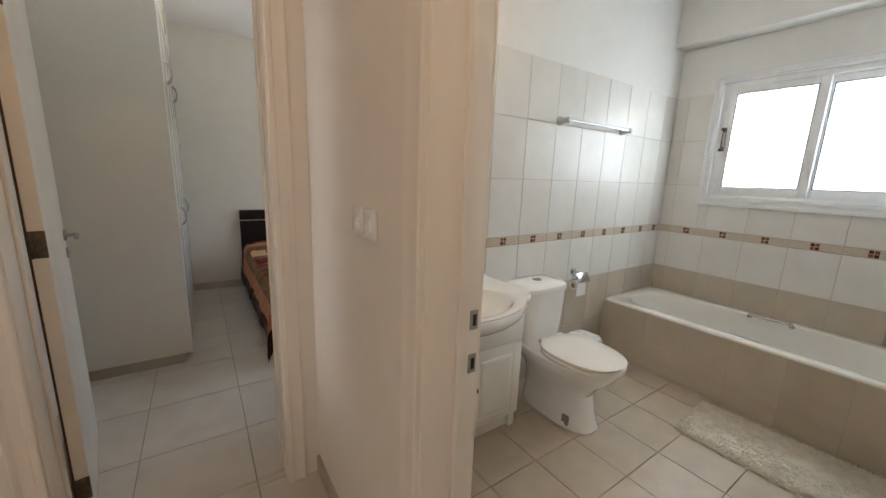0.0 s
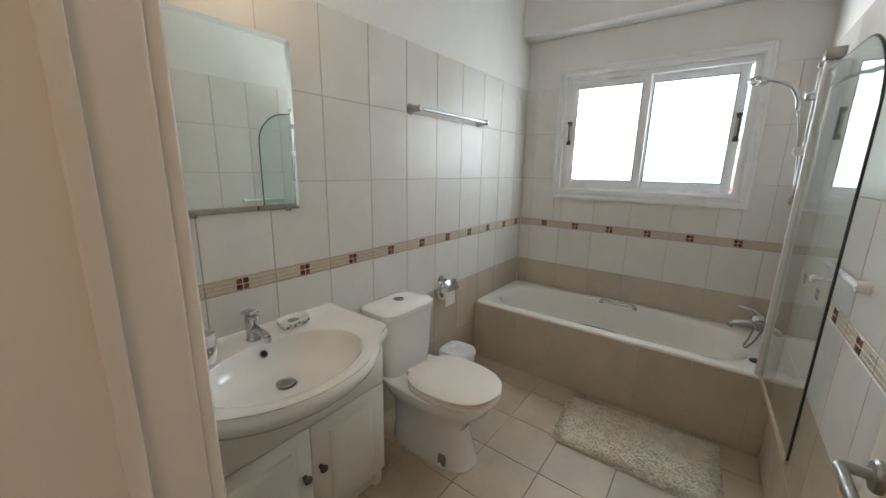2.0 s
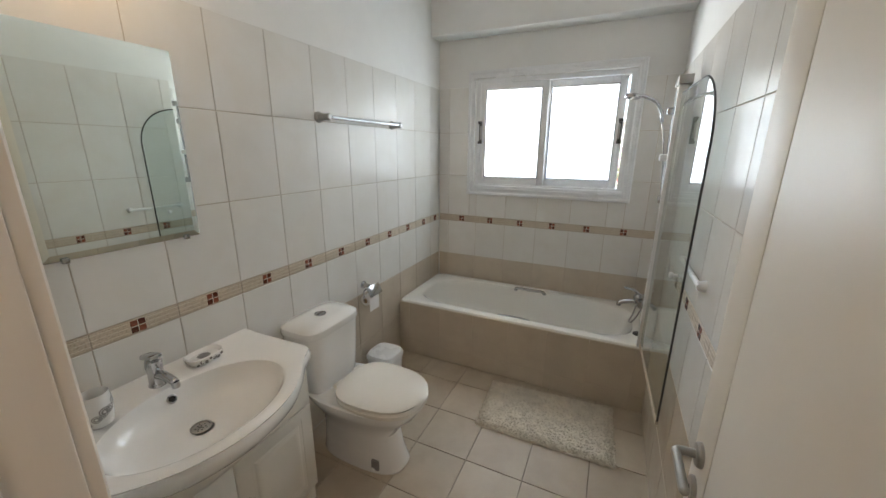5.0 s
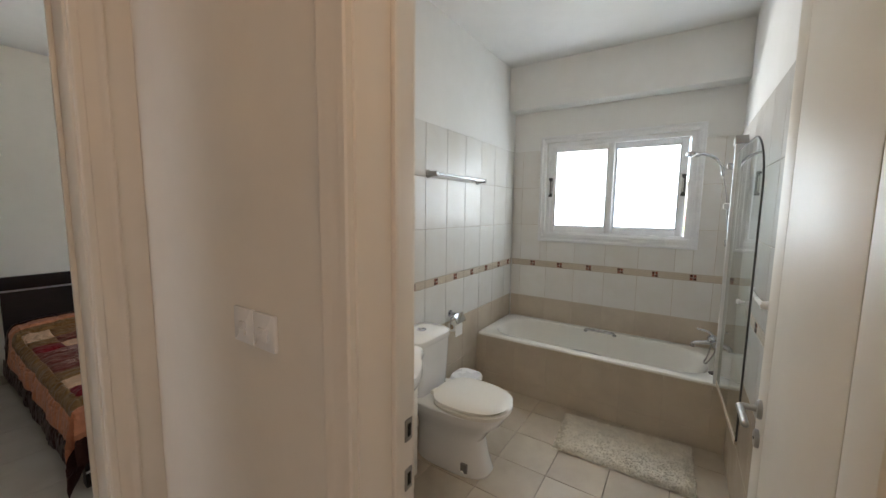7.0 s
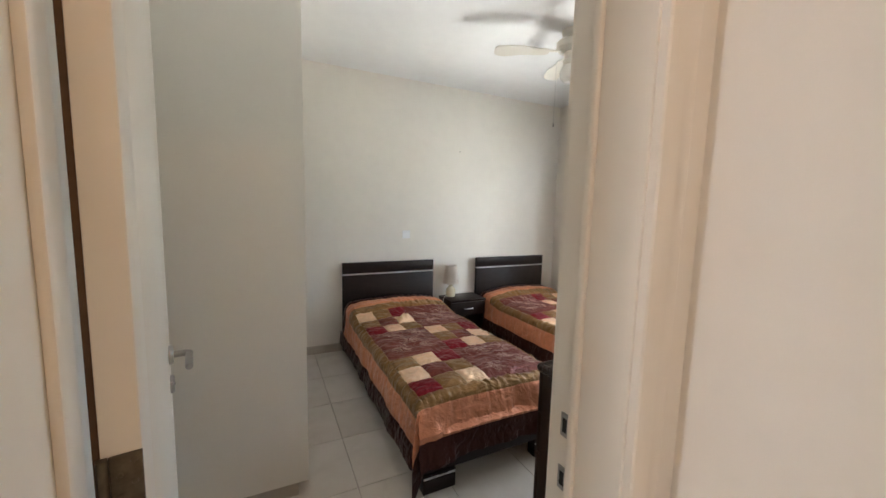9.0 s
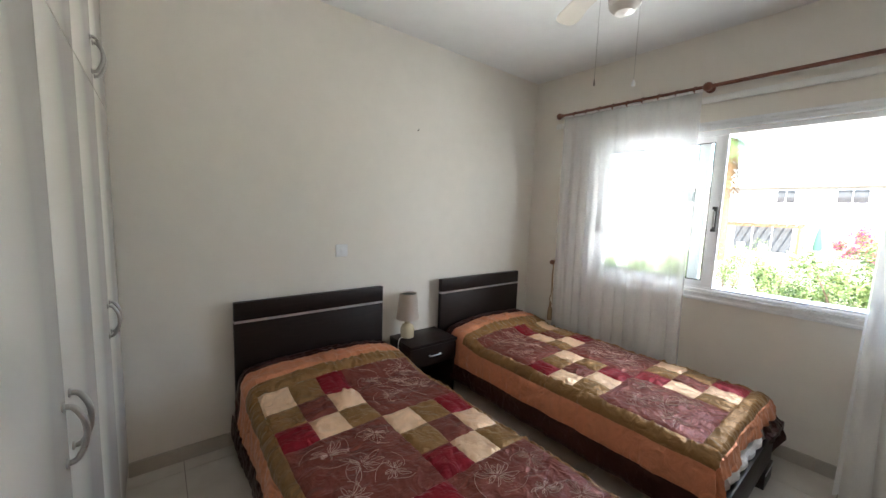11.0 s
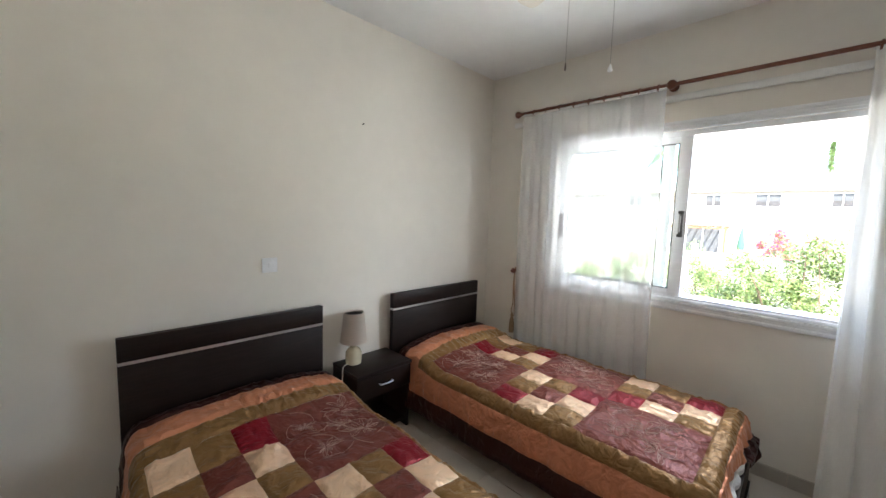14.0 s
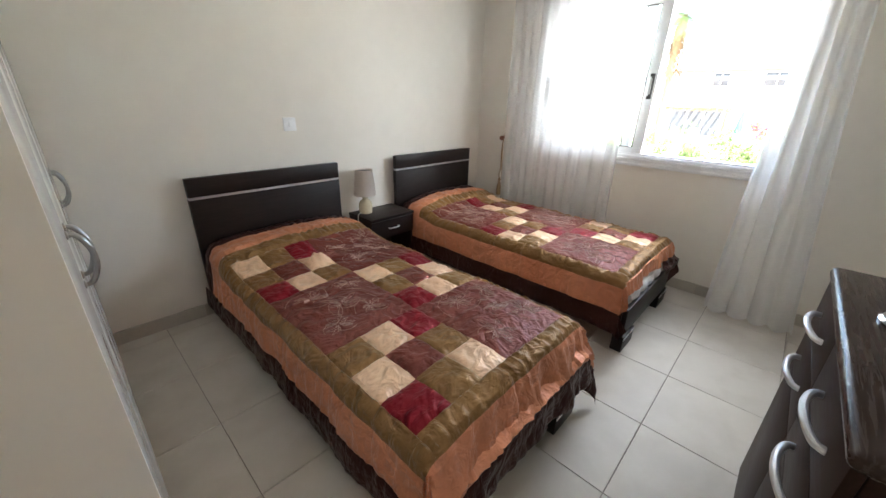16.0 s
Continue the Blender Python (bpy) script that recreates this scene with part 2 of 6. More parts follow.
STEEL = surface("brushed_steel", (0.40, 0.39, 0.375), 0.33, 1.0, var=0.1, bumpy=0.1, stretch=(1, 1, 20))
DARKMETAL = surface("dark_metal", (0.10, 0.085, 0.075), 0.4, 0.7, var=0.3)
HINGE = surface("worn_hinge", (0.13, 0.105, 0.075), 0.5, 0.8, var=0.45, big=40)
GAP_BROWN = surface("dark_gap_brown", (0.10, 0.05, 0.022), 0.8, var=0.25)
BLACK = surface("black_plastic", (0.035, 0.033, 0.032), 0.4, var=0.2)
# near-black for solid pieces that stand in for the shade inside small holes
HOLE_SHADE = surface("hole_shade_black", (0.01, 0.01, 0.01), 0.7)
WENGE = dark_wood("wenge_laminate", (0.016, 0.010, 0.009), 0.42)
CHEST = dark_wood("chest_laminate", (0.034, 0.018, 0.013), 0.50, 0.10)
CHEST_TOP = dark_wood("polished_chest_top", (0.040, 0.024, 0.018), 0.26)
SILVER = surface("silver_strip", (0.62, 0.62, 0.64), 0.32, 0.85, var=0.05)
RODWOOD = surface("red_brown_wood", (0.17, 0.055, 0.028), 0.33, var=0.3, big=12, stretch=(4, 1, 4))
MIRROR = surface("mirror_silver", (0.80, 0.86, 0.82), 0.015, 1.0, var=0.004, bumpy=0.0, rvar=0.005)
GLASS = clear_glass("clear_glass")
FROST = frosted("frosted_glass")
VOILE = sheer("white_voile", (0.95, 0.96, 0.98), 0.56, 0.006)
VOILE_GATHERED = sheer("gathered_voile", (0.96, 0.955, 0.94), 0.34, 0.30)
BRICKPAPER = surface("tissue_paper", (0.85, 0.84, 0.82), 0.9, var=0.03)
MATT = surface("bath_mat_cotton", (0.75, 0.70, 0.61), 0.95, var=0.14, big=18, fine=200, bumpy=0.5)
SHADE = surface("lampshade_fabric", (0.80, 0.72, 0.64), 0.9, var=0.05, fine=300, bumpy=0.4)
CORD = surface("tan_cord", (0.33, 0.22, 0.13), 0.8, var=0.2, fine=200, bumpy=0.4)
POT = surface("cream_glaze", (0.66, 0.60, 0.43), 0.2, var=0.06, coat=0.3)
CABLE = surface("white_cable", (0.78, 0.77, 0.74), 0.5)
FANWHITE = surface("fan_cream_paint", (0.72, 0.68, 0.60), 0.35, var=0.04)
OPAL = surface("opal_glass", (0.88, 0.86, 0.82), 0.15, var=0.01, bumpy=0)
S_BROWN = satin("brown_satin", (0.190, 0.052, 0.040), 0.33, 0.6, 0.20)
S_DARK = satin("dark_brown_satin", (0.050, 0.018, 0.015), 0.36)
S_RED = satin("burgundy_satin", (0.22, 0.010, 0.020), 0.36)
S_OLIVE = satin("olive_satin", (0.27, 0.152, 0.060), 0.33)
S_CREAM = satin("cream_satin", (0.82, 0.57, 0.385), 0.36)
S_ORANGE = satin("copper_satin", (0.68, 0.29, 0.165), 0.33)
S_SHEET = satin("white_sheet", (0.75, 0.74, 0.73), 0.7, 0.3, 0.0)
THREAD = surface("embroidery_thread", (0.66, 0.48, 0.41), 0.4, var=0.1)


# ---- mesh helpers ----
BASES = {}


def thing(name, base, label, category, group=""):
    ob = new(name)
    ob.location = base
    ob.empty_display_size = 0.05
    BASES[ob.name] = Vector(base)
    return tagged(ob, label, category, group)


def to_object(name, bm, material, base, smooth=True):
    bm.normal_update()
    me = bpy.data.meshes.new(name)
    if base.length:
        bmesh.ops.translate(bm, verts=bm.verts, vec=-base)
    bm.to_mesh(me)
    bm.free()
    for m in material if isinstance(material, (list, tuple)) else [material]:
        me.materials.append(m)
    if smooth:
        me.shade_smooth()
        me.set_sharp_from_angle(angle=radians(32))
    return new(name, me)


def part(name, bm, material, parent, label="", smooth=True):
    base = BASES[parent.name]
    ob = to_object(name, bm, material, base, smooth)
    ob.parent = parent
    BASES[ob.name] = base
    return tagged(ob, label) if label else ob


def solid(name, bm, material, label="", category="", kind="", group="", base=(0, 0, 0), smooth=True):
    ob = to_object(name, bm, material, Vector(base), smooth)
    ob.location = base
    BASES[ob.name] = Vector(base)
    return tagged(ob, label, category, group, kind)


def box(bm, x0, x1, y0, y1, z0, z1, bev=0.0, seg=2):
    m = Matrix.LocRotScale(((x0 + x1) / 2, (y0 + y1) / 2, (z0 + z1) / 2), None, (abs(x1 - x0), abs(y1 - y0), abs(z1 - z0)))
    r = bmesh.ops.create_cube(bm, size=1, matrix=m)
    if bev:
        edges = list({e for v in r["verts"] for e in v.link_edges})
        bmesh.ops.bevel(bm, geom=edges, offset=bev, segments=seg, affect="EDGES", profile=0.5)
    return bm


def boxes(*rows, bev=0.0, seg=2):
    bm = bmesh.new()
    for r in rows:
        box(bm, *r, bev=bev, seg=seg)
    return bm


def rod(bm, a, b, r, n=16, r2=None):
    a, b = Vector(a), Vector(b)
    d = b - a
    m = Matrix.Translation((a + b) / 2) @ d.to_track_quat("Z", "Y").to_matrix().to_4x4()
    bmesh.ops.create_cone(bm, cap_ends=True, segments=n, radius1=r, radius2=r if r2 is None else r2, depth=d.length, matrix=m)
    return bm


def ball(bm, c, r, scale=(1, 1, 1), n=16):
    bmesh.ops.create_uvsphere(bm, u_segments=n, v_segments=n // 2 + 2, radius=r, matrix=Matrix.LocRotScale(c, None, scale))
    return bm


def lathe(bm, c, profile, n=28, axis=None):
    """Turns (radius, height) pairs round an axis through c (upwards unless given)."""
    q = Vector(axis).to_track_quat("Z", "Y").to_matrix() if axis else Matrix.Identity(3)
    rings = []
    for r, h in profile:
        rings.append([bm.verts.new(Vector(c) + q @ Vector((r * math.cos(a), r * math.sin(a), h))) for a in (2 * math.pi * k / n for k in range(n))])
    skin(bm, rings, True, profile[0][0] > 1e-5, profile[-1][0] > 1e-5)
    return bm


def skin(bm, rings, closed=True, cap0=False, cap1=False):
    n = len(rings[0])
    for a, b in zip(rings, rings[1:]):
        for k in range(n if closed else n - 1):
            j = (k + 1) % n
            bm.faces.new((a[k], a[j], b[j], b[k]))
    if cap0:
        bm.faces.new(rings[0][::-1])
    if cap1:
        bm.faces.new(rings[-1])


def loft(bm, loops, cap0=True, cap1=True):
    skin(bm, [[bm.verts.new(p) for p in lp] for lp in loops], True, cap0, cap1)
    bmesh.ops.recalc_face_normals(bm, faces=bm.faces)
    return bm


def superloop(cx, cy, z, a, b, e=2.0, n=40, front=None):
    """A rounded loop in the plane z; front replaces b on the side of smaller y."""
    out = []
    for k in range(n):
        t = 2 * math.pi * k / n
        c, s = math.cos(t), math.sin(t)
        x = a * math.copysign(abs(c) ** (2 / e), c)
        y = (b if s >= 0 or front is None else front) * math.copysign(abs(s) ** (2 / e), s)
        out.append(Vector((cx + x, cy + y, z)))
    return out


def smooth_path(pts, per=6):
    pts = [Vector(p) for p in pts]
    out = []
    for i in range(len(pts) - 1):
        p0, p1, p2, p3 = pts[max(i - 1, 0)], pts[i], pts[i + 1], pts[min(i + 2, len(pts) - 1)]
        for k in range(per):
            t = k / per
            out.append(0.5 * (2 * p1 + (p2 - p0) * t + (2 * p0 - 5 * p1 + 4 * p2 - p3) * t * t + (3 * p1 - p0 - 3 * p2 + p3) * t ** 3))
    return out + [pts[-1]]


def tube(bm, pts, r, n=10, per=6, taper=None):
    path = smooth_path(pts, per) if per > 1 else [Vector(p) for p in pts]
    rings, up = [], Vector((0.13, 0.21, 0.97))
    for i, p in enumerate(path):
        d = (path[min(i + 1, len(path) - 1)] - path[max(i - 1, 0)]).normalized()
        s = d.cross(up)
        if s.length < 1e-3:
            s = d.cross(Vector((1, 0, 0)))
        s.normalize()
        u = s.cross(d)
        k = r if taper is None else r * (1 + (taper - 1) * i / (len(path) - 1))
        rings.append([bm.verts.new(p + k * (math.cos(a) * s + math.sin(a) * u)) for a in (2 * math.pi * j / n for j in range(n))])
    skin(bm, rings, True, True, True)
    bmesh.ops.recalc_face_normals(bm, faces=bm.faces)
    return bm


def moulding(bm, place, u0, u1, z0, z1, profile, closed=False):
    """Sweeps (outward, proud) pairs round an opening with mitred corners. place(u, z, proud) gives the point."""
    rings = []
    for d, h in profile:
        pts = [(u0 - d, z0 - (d if closed else 0)), (u0 - d, z1 + d), (u1 + d, z1 + d), (u1 + d, z0 - (d if closed else 0))]
        rings.append([bm.verts.new(place(u, z, h)) for u, z in pts])
    skin(bm, rings, closed)
    if not closed:
        for k in (0, 3):
            bm.faces.new([r[k] for r in rings])
    bmesh.ops.recalc_face_normals(bm, faces=bm.faces)
    return bm


ARCHITRAVE = [(0.0, 0.0), (0.0, 0.014), (0.004, 0.017), (0.018, 0.017), (0.022, 0.012), (0.028, 0.010), (0.048, 0.010), (0.054, 0.012), (0.060, 0.017), (0.066, 0.018), (0.072, 0.015), (0.074, 0.0)]
CASING = [(0.0, 0.0), (0.0, 0.016), (0.012, 0.016), (0.018, 0.010), (0.034, 0.010), (0.040, 0.018), (0.052, 0.020), (0.058, 0.016), (0.060, 0.0)]


# ---- the large structure ----
HALL_X, BATH_W0, BATH_E, BATH_S, BATH_N = 1.115, 1.235, 4.15, 1.00, 2.75
BED_S, BED_N, BED_E, BED_W0 = 2.82, 5.96, 3.86, 0.0
HALL_N, HALL_W0, HALL_S = 2.66, -0.95, -1.60
BATH_CEIL, BED_CEIL = 2.82, 2.77
DOOR_H = 2.075


def wall(name, rows, material, label):
    return solid(name, boxes(*rows), material, label, "wall", "structure", smooth=False)


def wall_x(name, x0, x1, y0, y1, z0, z1, hole, material, label):
    """A wall that stands at right angles to x with one opening (y0, y1, z0, z1)."""
    a, b, c, d = hole
    bm = bmesh.new()
    outer, inner = ((y0, z0), (y0, z1), (y1, z1), (y1, z0)), ((a, c), (a, d), (b, d), (b, c))
    rings = [[bm.verts.new((x, *p)) for p in loop] for x, loop in ((x0, outer), (x0, inner), (x1, inner), (x1, outer))]
    skin(bm, rings + rings[:1], c > z0)
    bmesh.ops.recalc_face_normals(bm, faces=bm.faces)
    return solid(name, bm, material, label, "wall", "structure", smooth=False)


bath_opening = (1.025, 1.785, 0.0, DOOR_H + 0.03)
wall_hall_east = wall_x("wall_hall_east", HALL_X, BATH_W0, HALL_S, HALL_N, 0, 2.85, bath_opening, WALL, "cream painted plaster wall of the hall with a doorway to the bathroom")
wall_bedroom_south = wall("wall_bedroom_south", [(HALL_W0, 0.237, HALL_N, BED_S, 0, 2.85), (1.003, HALL_X, HALL_N, BED_S, 0, 2.85), (0.237, 1.003, HALL_N, BED_S, DOOR_H + 0.03, 2.85), (HALL_X, BED_E + 0.25, BATH_N + 0.012, BED_S, 0, 2.85), (HALL_X, BATH_W0, HALL_N, BATH_N + 0.012, 0, 2.85)], WALL, "cream painted plaster wall between hall, bathroom and bedroom")
wall_bedroom_north = wall("wall_bedroom_north", [(-0.2, BED_E + 0.25, BED_N, BED_N + 0.2, 0, 2.85)], WALL, "plain cream painted plaster wall behind the beds")
wall_bedroom_west = wall("wall_bedroom_west", [(-0.2, BED_W0, BED_S, BED_N, 0, 2.85)], WALL, "cream painted plaster wall behind the wardrobe")
bed_window = (3.56, 5.27, 0.965, 2.105)
wall_bedroom_east = wall_x("wall_bedroom_east", BED_E, BED_E + 0.25, BED_S, BED_N, 0, 2.85, bed_window, WALL, "cream painted plaster wall with a wide sliding window")
bath_window = (1.262, 2.42, 1.27, 2.13)
wall_bathroom_east = wall_x("wall_bathroom_east", BATH_E + 0.012, BATH_E + 0.25, BATH_S - 0.15, BATH_N + 0.07, 0, 2.85, bath_window, WALL_WHITE, "white painted bathroom wall, tiled below, with a sliding window")
wall_bathroom_south = wall("wall_bathroom_south", [(BATH_W0, BATH_E + 0.25, BATH_S - 0.16, BATH_S - 0.012, 0, 2.85)], WALL_WHITE, "white painted bathroom wall, tiled below")
wall_bathroom_north = wall("wall_bathroom_north", [(BATH_W0, BATH_E + 0.012, BATH_N + 0.004, BATH_N + 0.011, 0, 2.85)], WALL_WHITE, "white painted bathroom wall, tiled below")
wall_hall_west = wall("wall_hall_west", [(HALL_W0 - 0.15, HALL_W0, HALL_S, BED_S, 0, 2.85)], WALL, "cream painted plaster wall of the hall")
wall_hall_south = wall("wall_hall_south", [(HALL_W0 - 0.15, BATH_W0, HALL_S - 0.15, HALL_S, 0, 2.85)], WALL, "cream painted plaster wall of the hall")
beam = solid("trim_beam", boxes((4.0, BATH_E + 0.012, BATH_S - 0.012, BATH_N + 0.004, 2.43, BATH_CEIL), bev=0.006), WALL_WHITE, "white painted concrete beam over the bathroom window", "beam", "structure")
solid("ceiling_bathroom", boxes((BATH_W0, BATH_E + 0.25, BATH_S - 0.16, BATH_N + 0.07, BATH_CEIL, BATH_CEIL + 0.15)), CEIL, "white painted bathroom ceiling", "ceiling", "structure", smooth=False)
solid("ceiling_bedroom", boxes((-0.2, BED_E + 0.25, BED_S, BED_N + 0.2, BED_CEIL, BED_CEIL + 0.2)), CEIL, "white painted bedroom ceiling", "ceiling", "structure", smooth=False)
solid("ceiling_hall", boxes((HALL_W0 - 0.15, BATH_W0, HALL_S - 0.15, BED_S, 2.85, 3.0)), CEIL, "white painted hall ceiling", "ceiling", "structure", smooth=False)
solid("trim_roof_slab", boxes((-1.3, 4.16, -1.9, 6.4, 3.0, 3.15)), WALL_WHITE, "white concrete roof slab with an eaves overhang", "roof", "structure", smooth=False)
floor_bathroom = solid("floor_bathroom", boxes((BATH_W0 - 0.06, BATH_E + 0.2, BATH_S - 0.1, BATH_N + 0.02, -0.12, -0.006)), GROUT_DARK, "square beige ceramic floor tiles with dark joints", "floor", "structure", smooth=False)
floor_bedroom = solid("floor_bedroom", boxes((-0.2, BED_E + 0.1, 2.74, BED_N + 0.1, -0.12, -0.006)), GROUT_DARK, "large pale beige ceramic floor tiles with dark joints", "floor", "structure", smooth=False)
floor_hall = solid("floor_hall", boxes((HALL_W0 - 0.1, BATH_W0 - 0.06, HALL_S - 0.1, 2.74, -0.12, -0.006)), GROUT_DARK, "large pale beige ceramic floor tiles with dark joints", "floor", "structure", smooth=False)


# ---- skirting ----
def skirting(name, x0, x1, y0, y1):
    ob = solid(name, boxes((x0, x1, y0, y1, -0.004, 0.078)), GROUT, "low beige ceramic skirting tiles along the wall", "baseboard", "structure", smooth=False)
    along_x = abs(x1 - x0) > abs(y1 - y0)
    a, b = (x0, x1) if along_x else (y0, y1)
    n = max(1, round((b - a) / 0.45))
    for k in range(n):
        p, q = a + (b - a) * k / n + 0.0015, a + (b - a) * (k + 1) / n - 0.0015
        bm = boxes((p, q, y0 - 0.003, y1 + 0.003, -0.002, 0.081) if along_x else (x0 - 0.003, x1 + 0.003, p, q, -0.002, 0.081), bev=0.002, seg=1)
        part("skirting_tile", bm, SKIRT, ob)
    return ob


skirting("baseboard_north", 0.62, BED_E, BED_N - 0.010, BED_N - 0.001)
skirting("baseboard_east", BED_E - 0.010, BED_E - 0.001, BED_S, BED_N - 0.012)
skirting("baseboard_south", 1.09, BED_E - 0.012, BED_S + 0.001, BED_S + 0.010)
skirting("baseboard_hall", HALL_X - 0.010, HALL_X - 0.001, 1.88, HALL_N - 0.001)
skirting("baseboard_hall_north", HALL_W0, 0.15, HALL_N - 0.010, HALL_N - 0.001)


# ---- doors ----
def lever(parent, p, n, d):
    """A lever handle on a round rose at p, out along n, lever along d, and a key rose under it."""
    p, n, d = Vector(p), Vector(n), Vector(d)
    bm = bmesh.new()
    lathe(bm, p, [(0.0255, 0), (0.0255, 0.006), (0.022, 0.010), (0.010, 0.0105)], 24, n)
    a = p + n * 0.045
    tube(bm, [p + n * 0.006, p + n * 0.03, a + d * 0.006, a + d * 0.03, a + d * 0.108], 0.0088, 12)
    ball(bm, a + d * 0.108, 0.0088)
    h = part("door_handle", bm, STEEL, parent, "brushed steel lever handle")
    q = p - Vector((0, 0, 0.082))
    bm = bmesh.new()
    lathe(bm, q, [(0.0245, 0), (0.0245, 0.006), (0.021, 0.009)], 24, n)
    part("key_rose", bm, STEEL, parent, "round steel keyhole plate")
    bm = bmesh.new()
    t = n.cross(Vector((0, 0, 1)))
    lathe(bm, q + n * 0.0095, [(0.0045, -0.002), (0.0045, 0.0008)], 12, n)
    part("keyhole", bm, HOLE_SHADE, parent)
    return h


def door_frame(name, u0, u1, depth0, depth1, place, label):
    """Lining with a stop, and architraves on both faces. place(u, d, z) gives the point; d runs through the wall."""
    ob = solid(name, bmesh.new(), DOOR, label, "door frame", "structure")
    T = 0.03
    for nm, rows in (("jamb", (u0 - T, u0, 0, DOOR_H + T)), ("jamb", (u1, u1 + T, 0, DOOR_H + T)), ("head", (u0, u1, DOOR_H, DOOR_H + T))):
        a, b, z0, z1 = rows
        p, q = place(a, depth0, z0), place(b, depth1, z1)
        part(nm, boxes((min(p.x, q.x), max(p.x, q.x), min(p.y, q.y), max(p.y, q.y), z0, z1), bev=0.003), DOOR, ob)
    s0, s1 = depth1 - 0.050, depth1 - 0.066
    for a, b, z0, z1 in ((u0, u0 + 0.011, 0, DOOR_H), (u1 - 0.011, u1, 0, DOOR_H), (u0 + 0.011, u1 - 0.011, DOOR_H - 0.011, DOOR_H)):
        p, q = place(a, s1, z0), place(b, s0 - 0.0, z1)
        part("door_stop", boxes((min(p.x, q.x), max(p.x, q.x), min(p.y, q.y), max(p.y, q.y), z0, z1), bev=0.002), DOOR, ob)
    for d, sign in ((depth0, -1), (depth1, 1)):
        bm = moulding(bmesh.new(), lambda u, z, h: place(u, d + sign * (h - 0.001), z), u0 - 0.006, u1 + 0.006, 0.0, DOOR_H + 0.006, ARCHITRAVE)
        part("architrave", bm, DOOR, ob)
    return ob


bath_frame = door_frame("door_frame_bathroom", 1.055, 1.755, HALL_X, BATH_W0 + 0.03, lambda u, d, z: Vector((d, u, z)), "cream painted wooden door frame with moulded architraves")
bed_frame_door = door_frame("door_frame_bedroom", 0.267, 0.973, HALL_N, BED_S, lambda u, d, z: Vector((u, d, z)), "cream painted wooden door frame with moulded architraves")
for z in (1.045, 0.935):
    part("strike_plate", boxes((1.239, 1.262, 1.7525, 1.7555, z - 0.024, z + 0.024), bev=0.001), STEEL, bath_frame, "small steel strike plate")
    part("strike_hole", boxes((1.246, 1.256, 1.7515, 1.7545, z - 0.014, z + 0.014)), HOLE_SHADE, bath_frame, "black piece standing in for the dark inside of the latch hole")
    part("strike_plate", boxes((0.9705, 0.9735, 2.772, 2.795, z - 0.024, z + 0.024), bev=0.001), STEEL, bed_frame_door, "small steel strike plate")
    part("strike_hole", boxes((0.9695, 0.9725, 2.779, 2.789, z - 0.014, z + 0.014)), HOLE_SHADE, bed_frame_door, "black piece standing in for the dark inside of the latch hole")


def door_leaf(name, place, label, handle_sides, hz=1.045):
    """A flat leaf 0.69 by 2.06 m, 40 mm thick, with two upright grooves. place(u, v, z): u along from the hinge, v through the leaf."""
    ob = thing(name, place(0, 0, 0.0), label, "door")
    def slab(nm, u0, u1, v0, v1, z0, z1, bev, mat, parent, lab=""):
        p, q = place(u0, v0, z0), place(u1, v1, z1)
        return part(nm, boxes((min(p.x, q.x), max(p.x, q.x), min(p.y, q.y), max(p.y, q.y), z0, z1), bev=bev), mat, parent, lab)
    slab("core", 0.002, 0.688, 0.004, 0.036, 0.010, 2.058, 0, DOOR_EDGE, ob)
    for u0, u1 in ((0.0, 0.108), (0.1115, 0.5785), (0.582, 0.690)):
        slab("panel", u0, u1, 0.0, 0.040, 0.008, 2.060, 0.0025, DOOR, ob)
    p0, p1, along = place(0, 0.0, 0), place(0, 0.04, 0), (place(1, 0, 0) - place(0, 0, 0))
    n = (p1 - p0).normalized()
    for v in handle_sides:
        lever(ob, place(0.636, 0.040 if v else 0.0, hz), n if v else -n, -along)
    slab("latch_plate", 0.6895, 0.6925, 0.010, 0.030, hz - 0.105, hz + 0.055, 0.001, STEEL, ob)
    return ob


bath_leaf = door_leaf("door_bathroom", lambda u, v, z: Vector((1.286 + u, 1.058 + v, z)), "cream painted flat wooden door standing open into the bathroom", (True,), 0.985)
bed_leaf = door_leaf("door_bedroom", lambda u, v, z: Vector((0.2745 + v, 2.832 + u, z)), "cream painted flat wooden door standing open into the bedroom", (True,))
bed_leaf.rotation_euler.z = radians(9.0)
# a dark strip is added here as the shade of the open hinge gap
part("gap_strip", boxes((0.2675, 0.2745, 2.8335, 2.8395, 0.002, 2.062)), GAP_BROWN, bed_frame_door, "dark brown strip standing in for the shade in the hinge gap")
for z in (0.17, 1.105, 1.86):
    h = part("hinge", boxes((0.2825, 0.3145, 2.8275, 2.8325, z - 0.045, z + 0.045), bev=0.001), HINGE, bed_leaf, "worn steel butt hinge")
    bm = bmesh.new()
    rod(bm, (0.2765, 2.828, z - 0.045), (0.2765, 2.828, z + 0.045), 0.006, 12)
    for zz in (-0.028, 0.0, 0.028):
        for xx in (0.292, 0.306):
            lathe(bm, (xx, 2.8275, z + zz + (0.008 if xx > 0.30 else -0.008)), [(0.0038, 0), (0.003, 0.0012)], 10, (0, -1, 0))
    part("hinge_pin", bm, HINGE, h)
    part("hinge", boxes((1.2805, 1.2855, 1.062, 1.094, z - 0.045, z + 0.045), bev=0.001), HINGE, bath_leaf, "worn steel butt hinge")


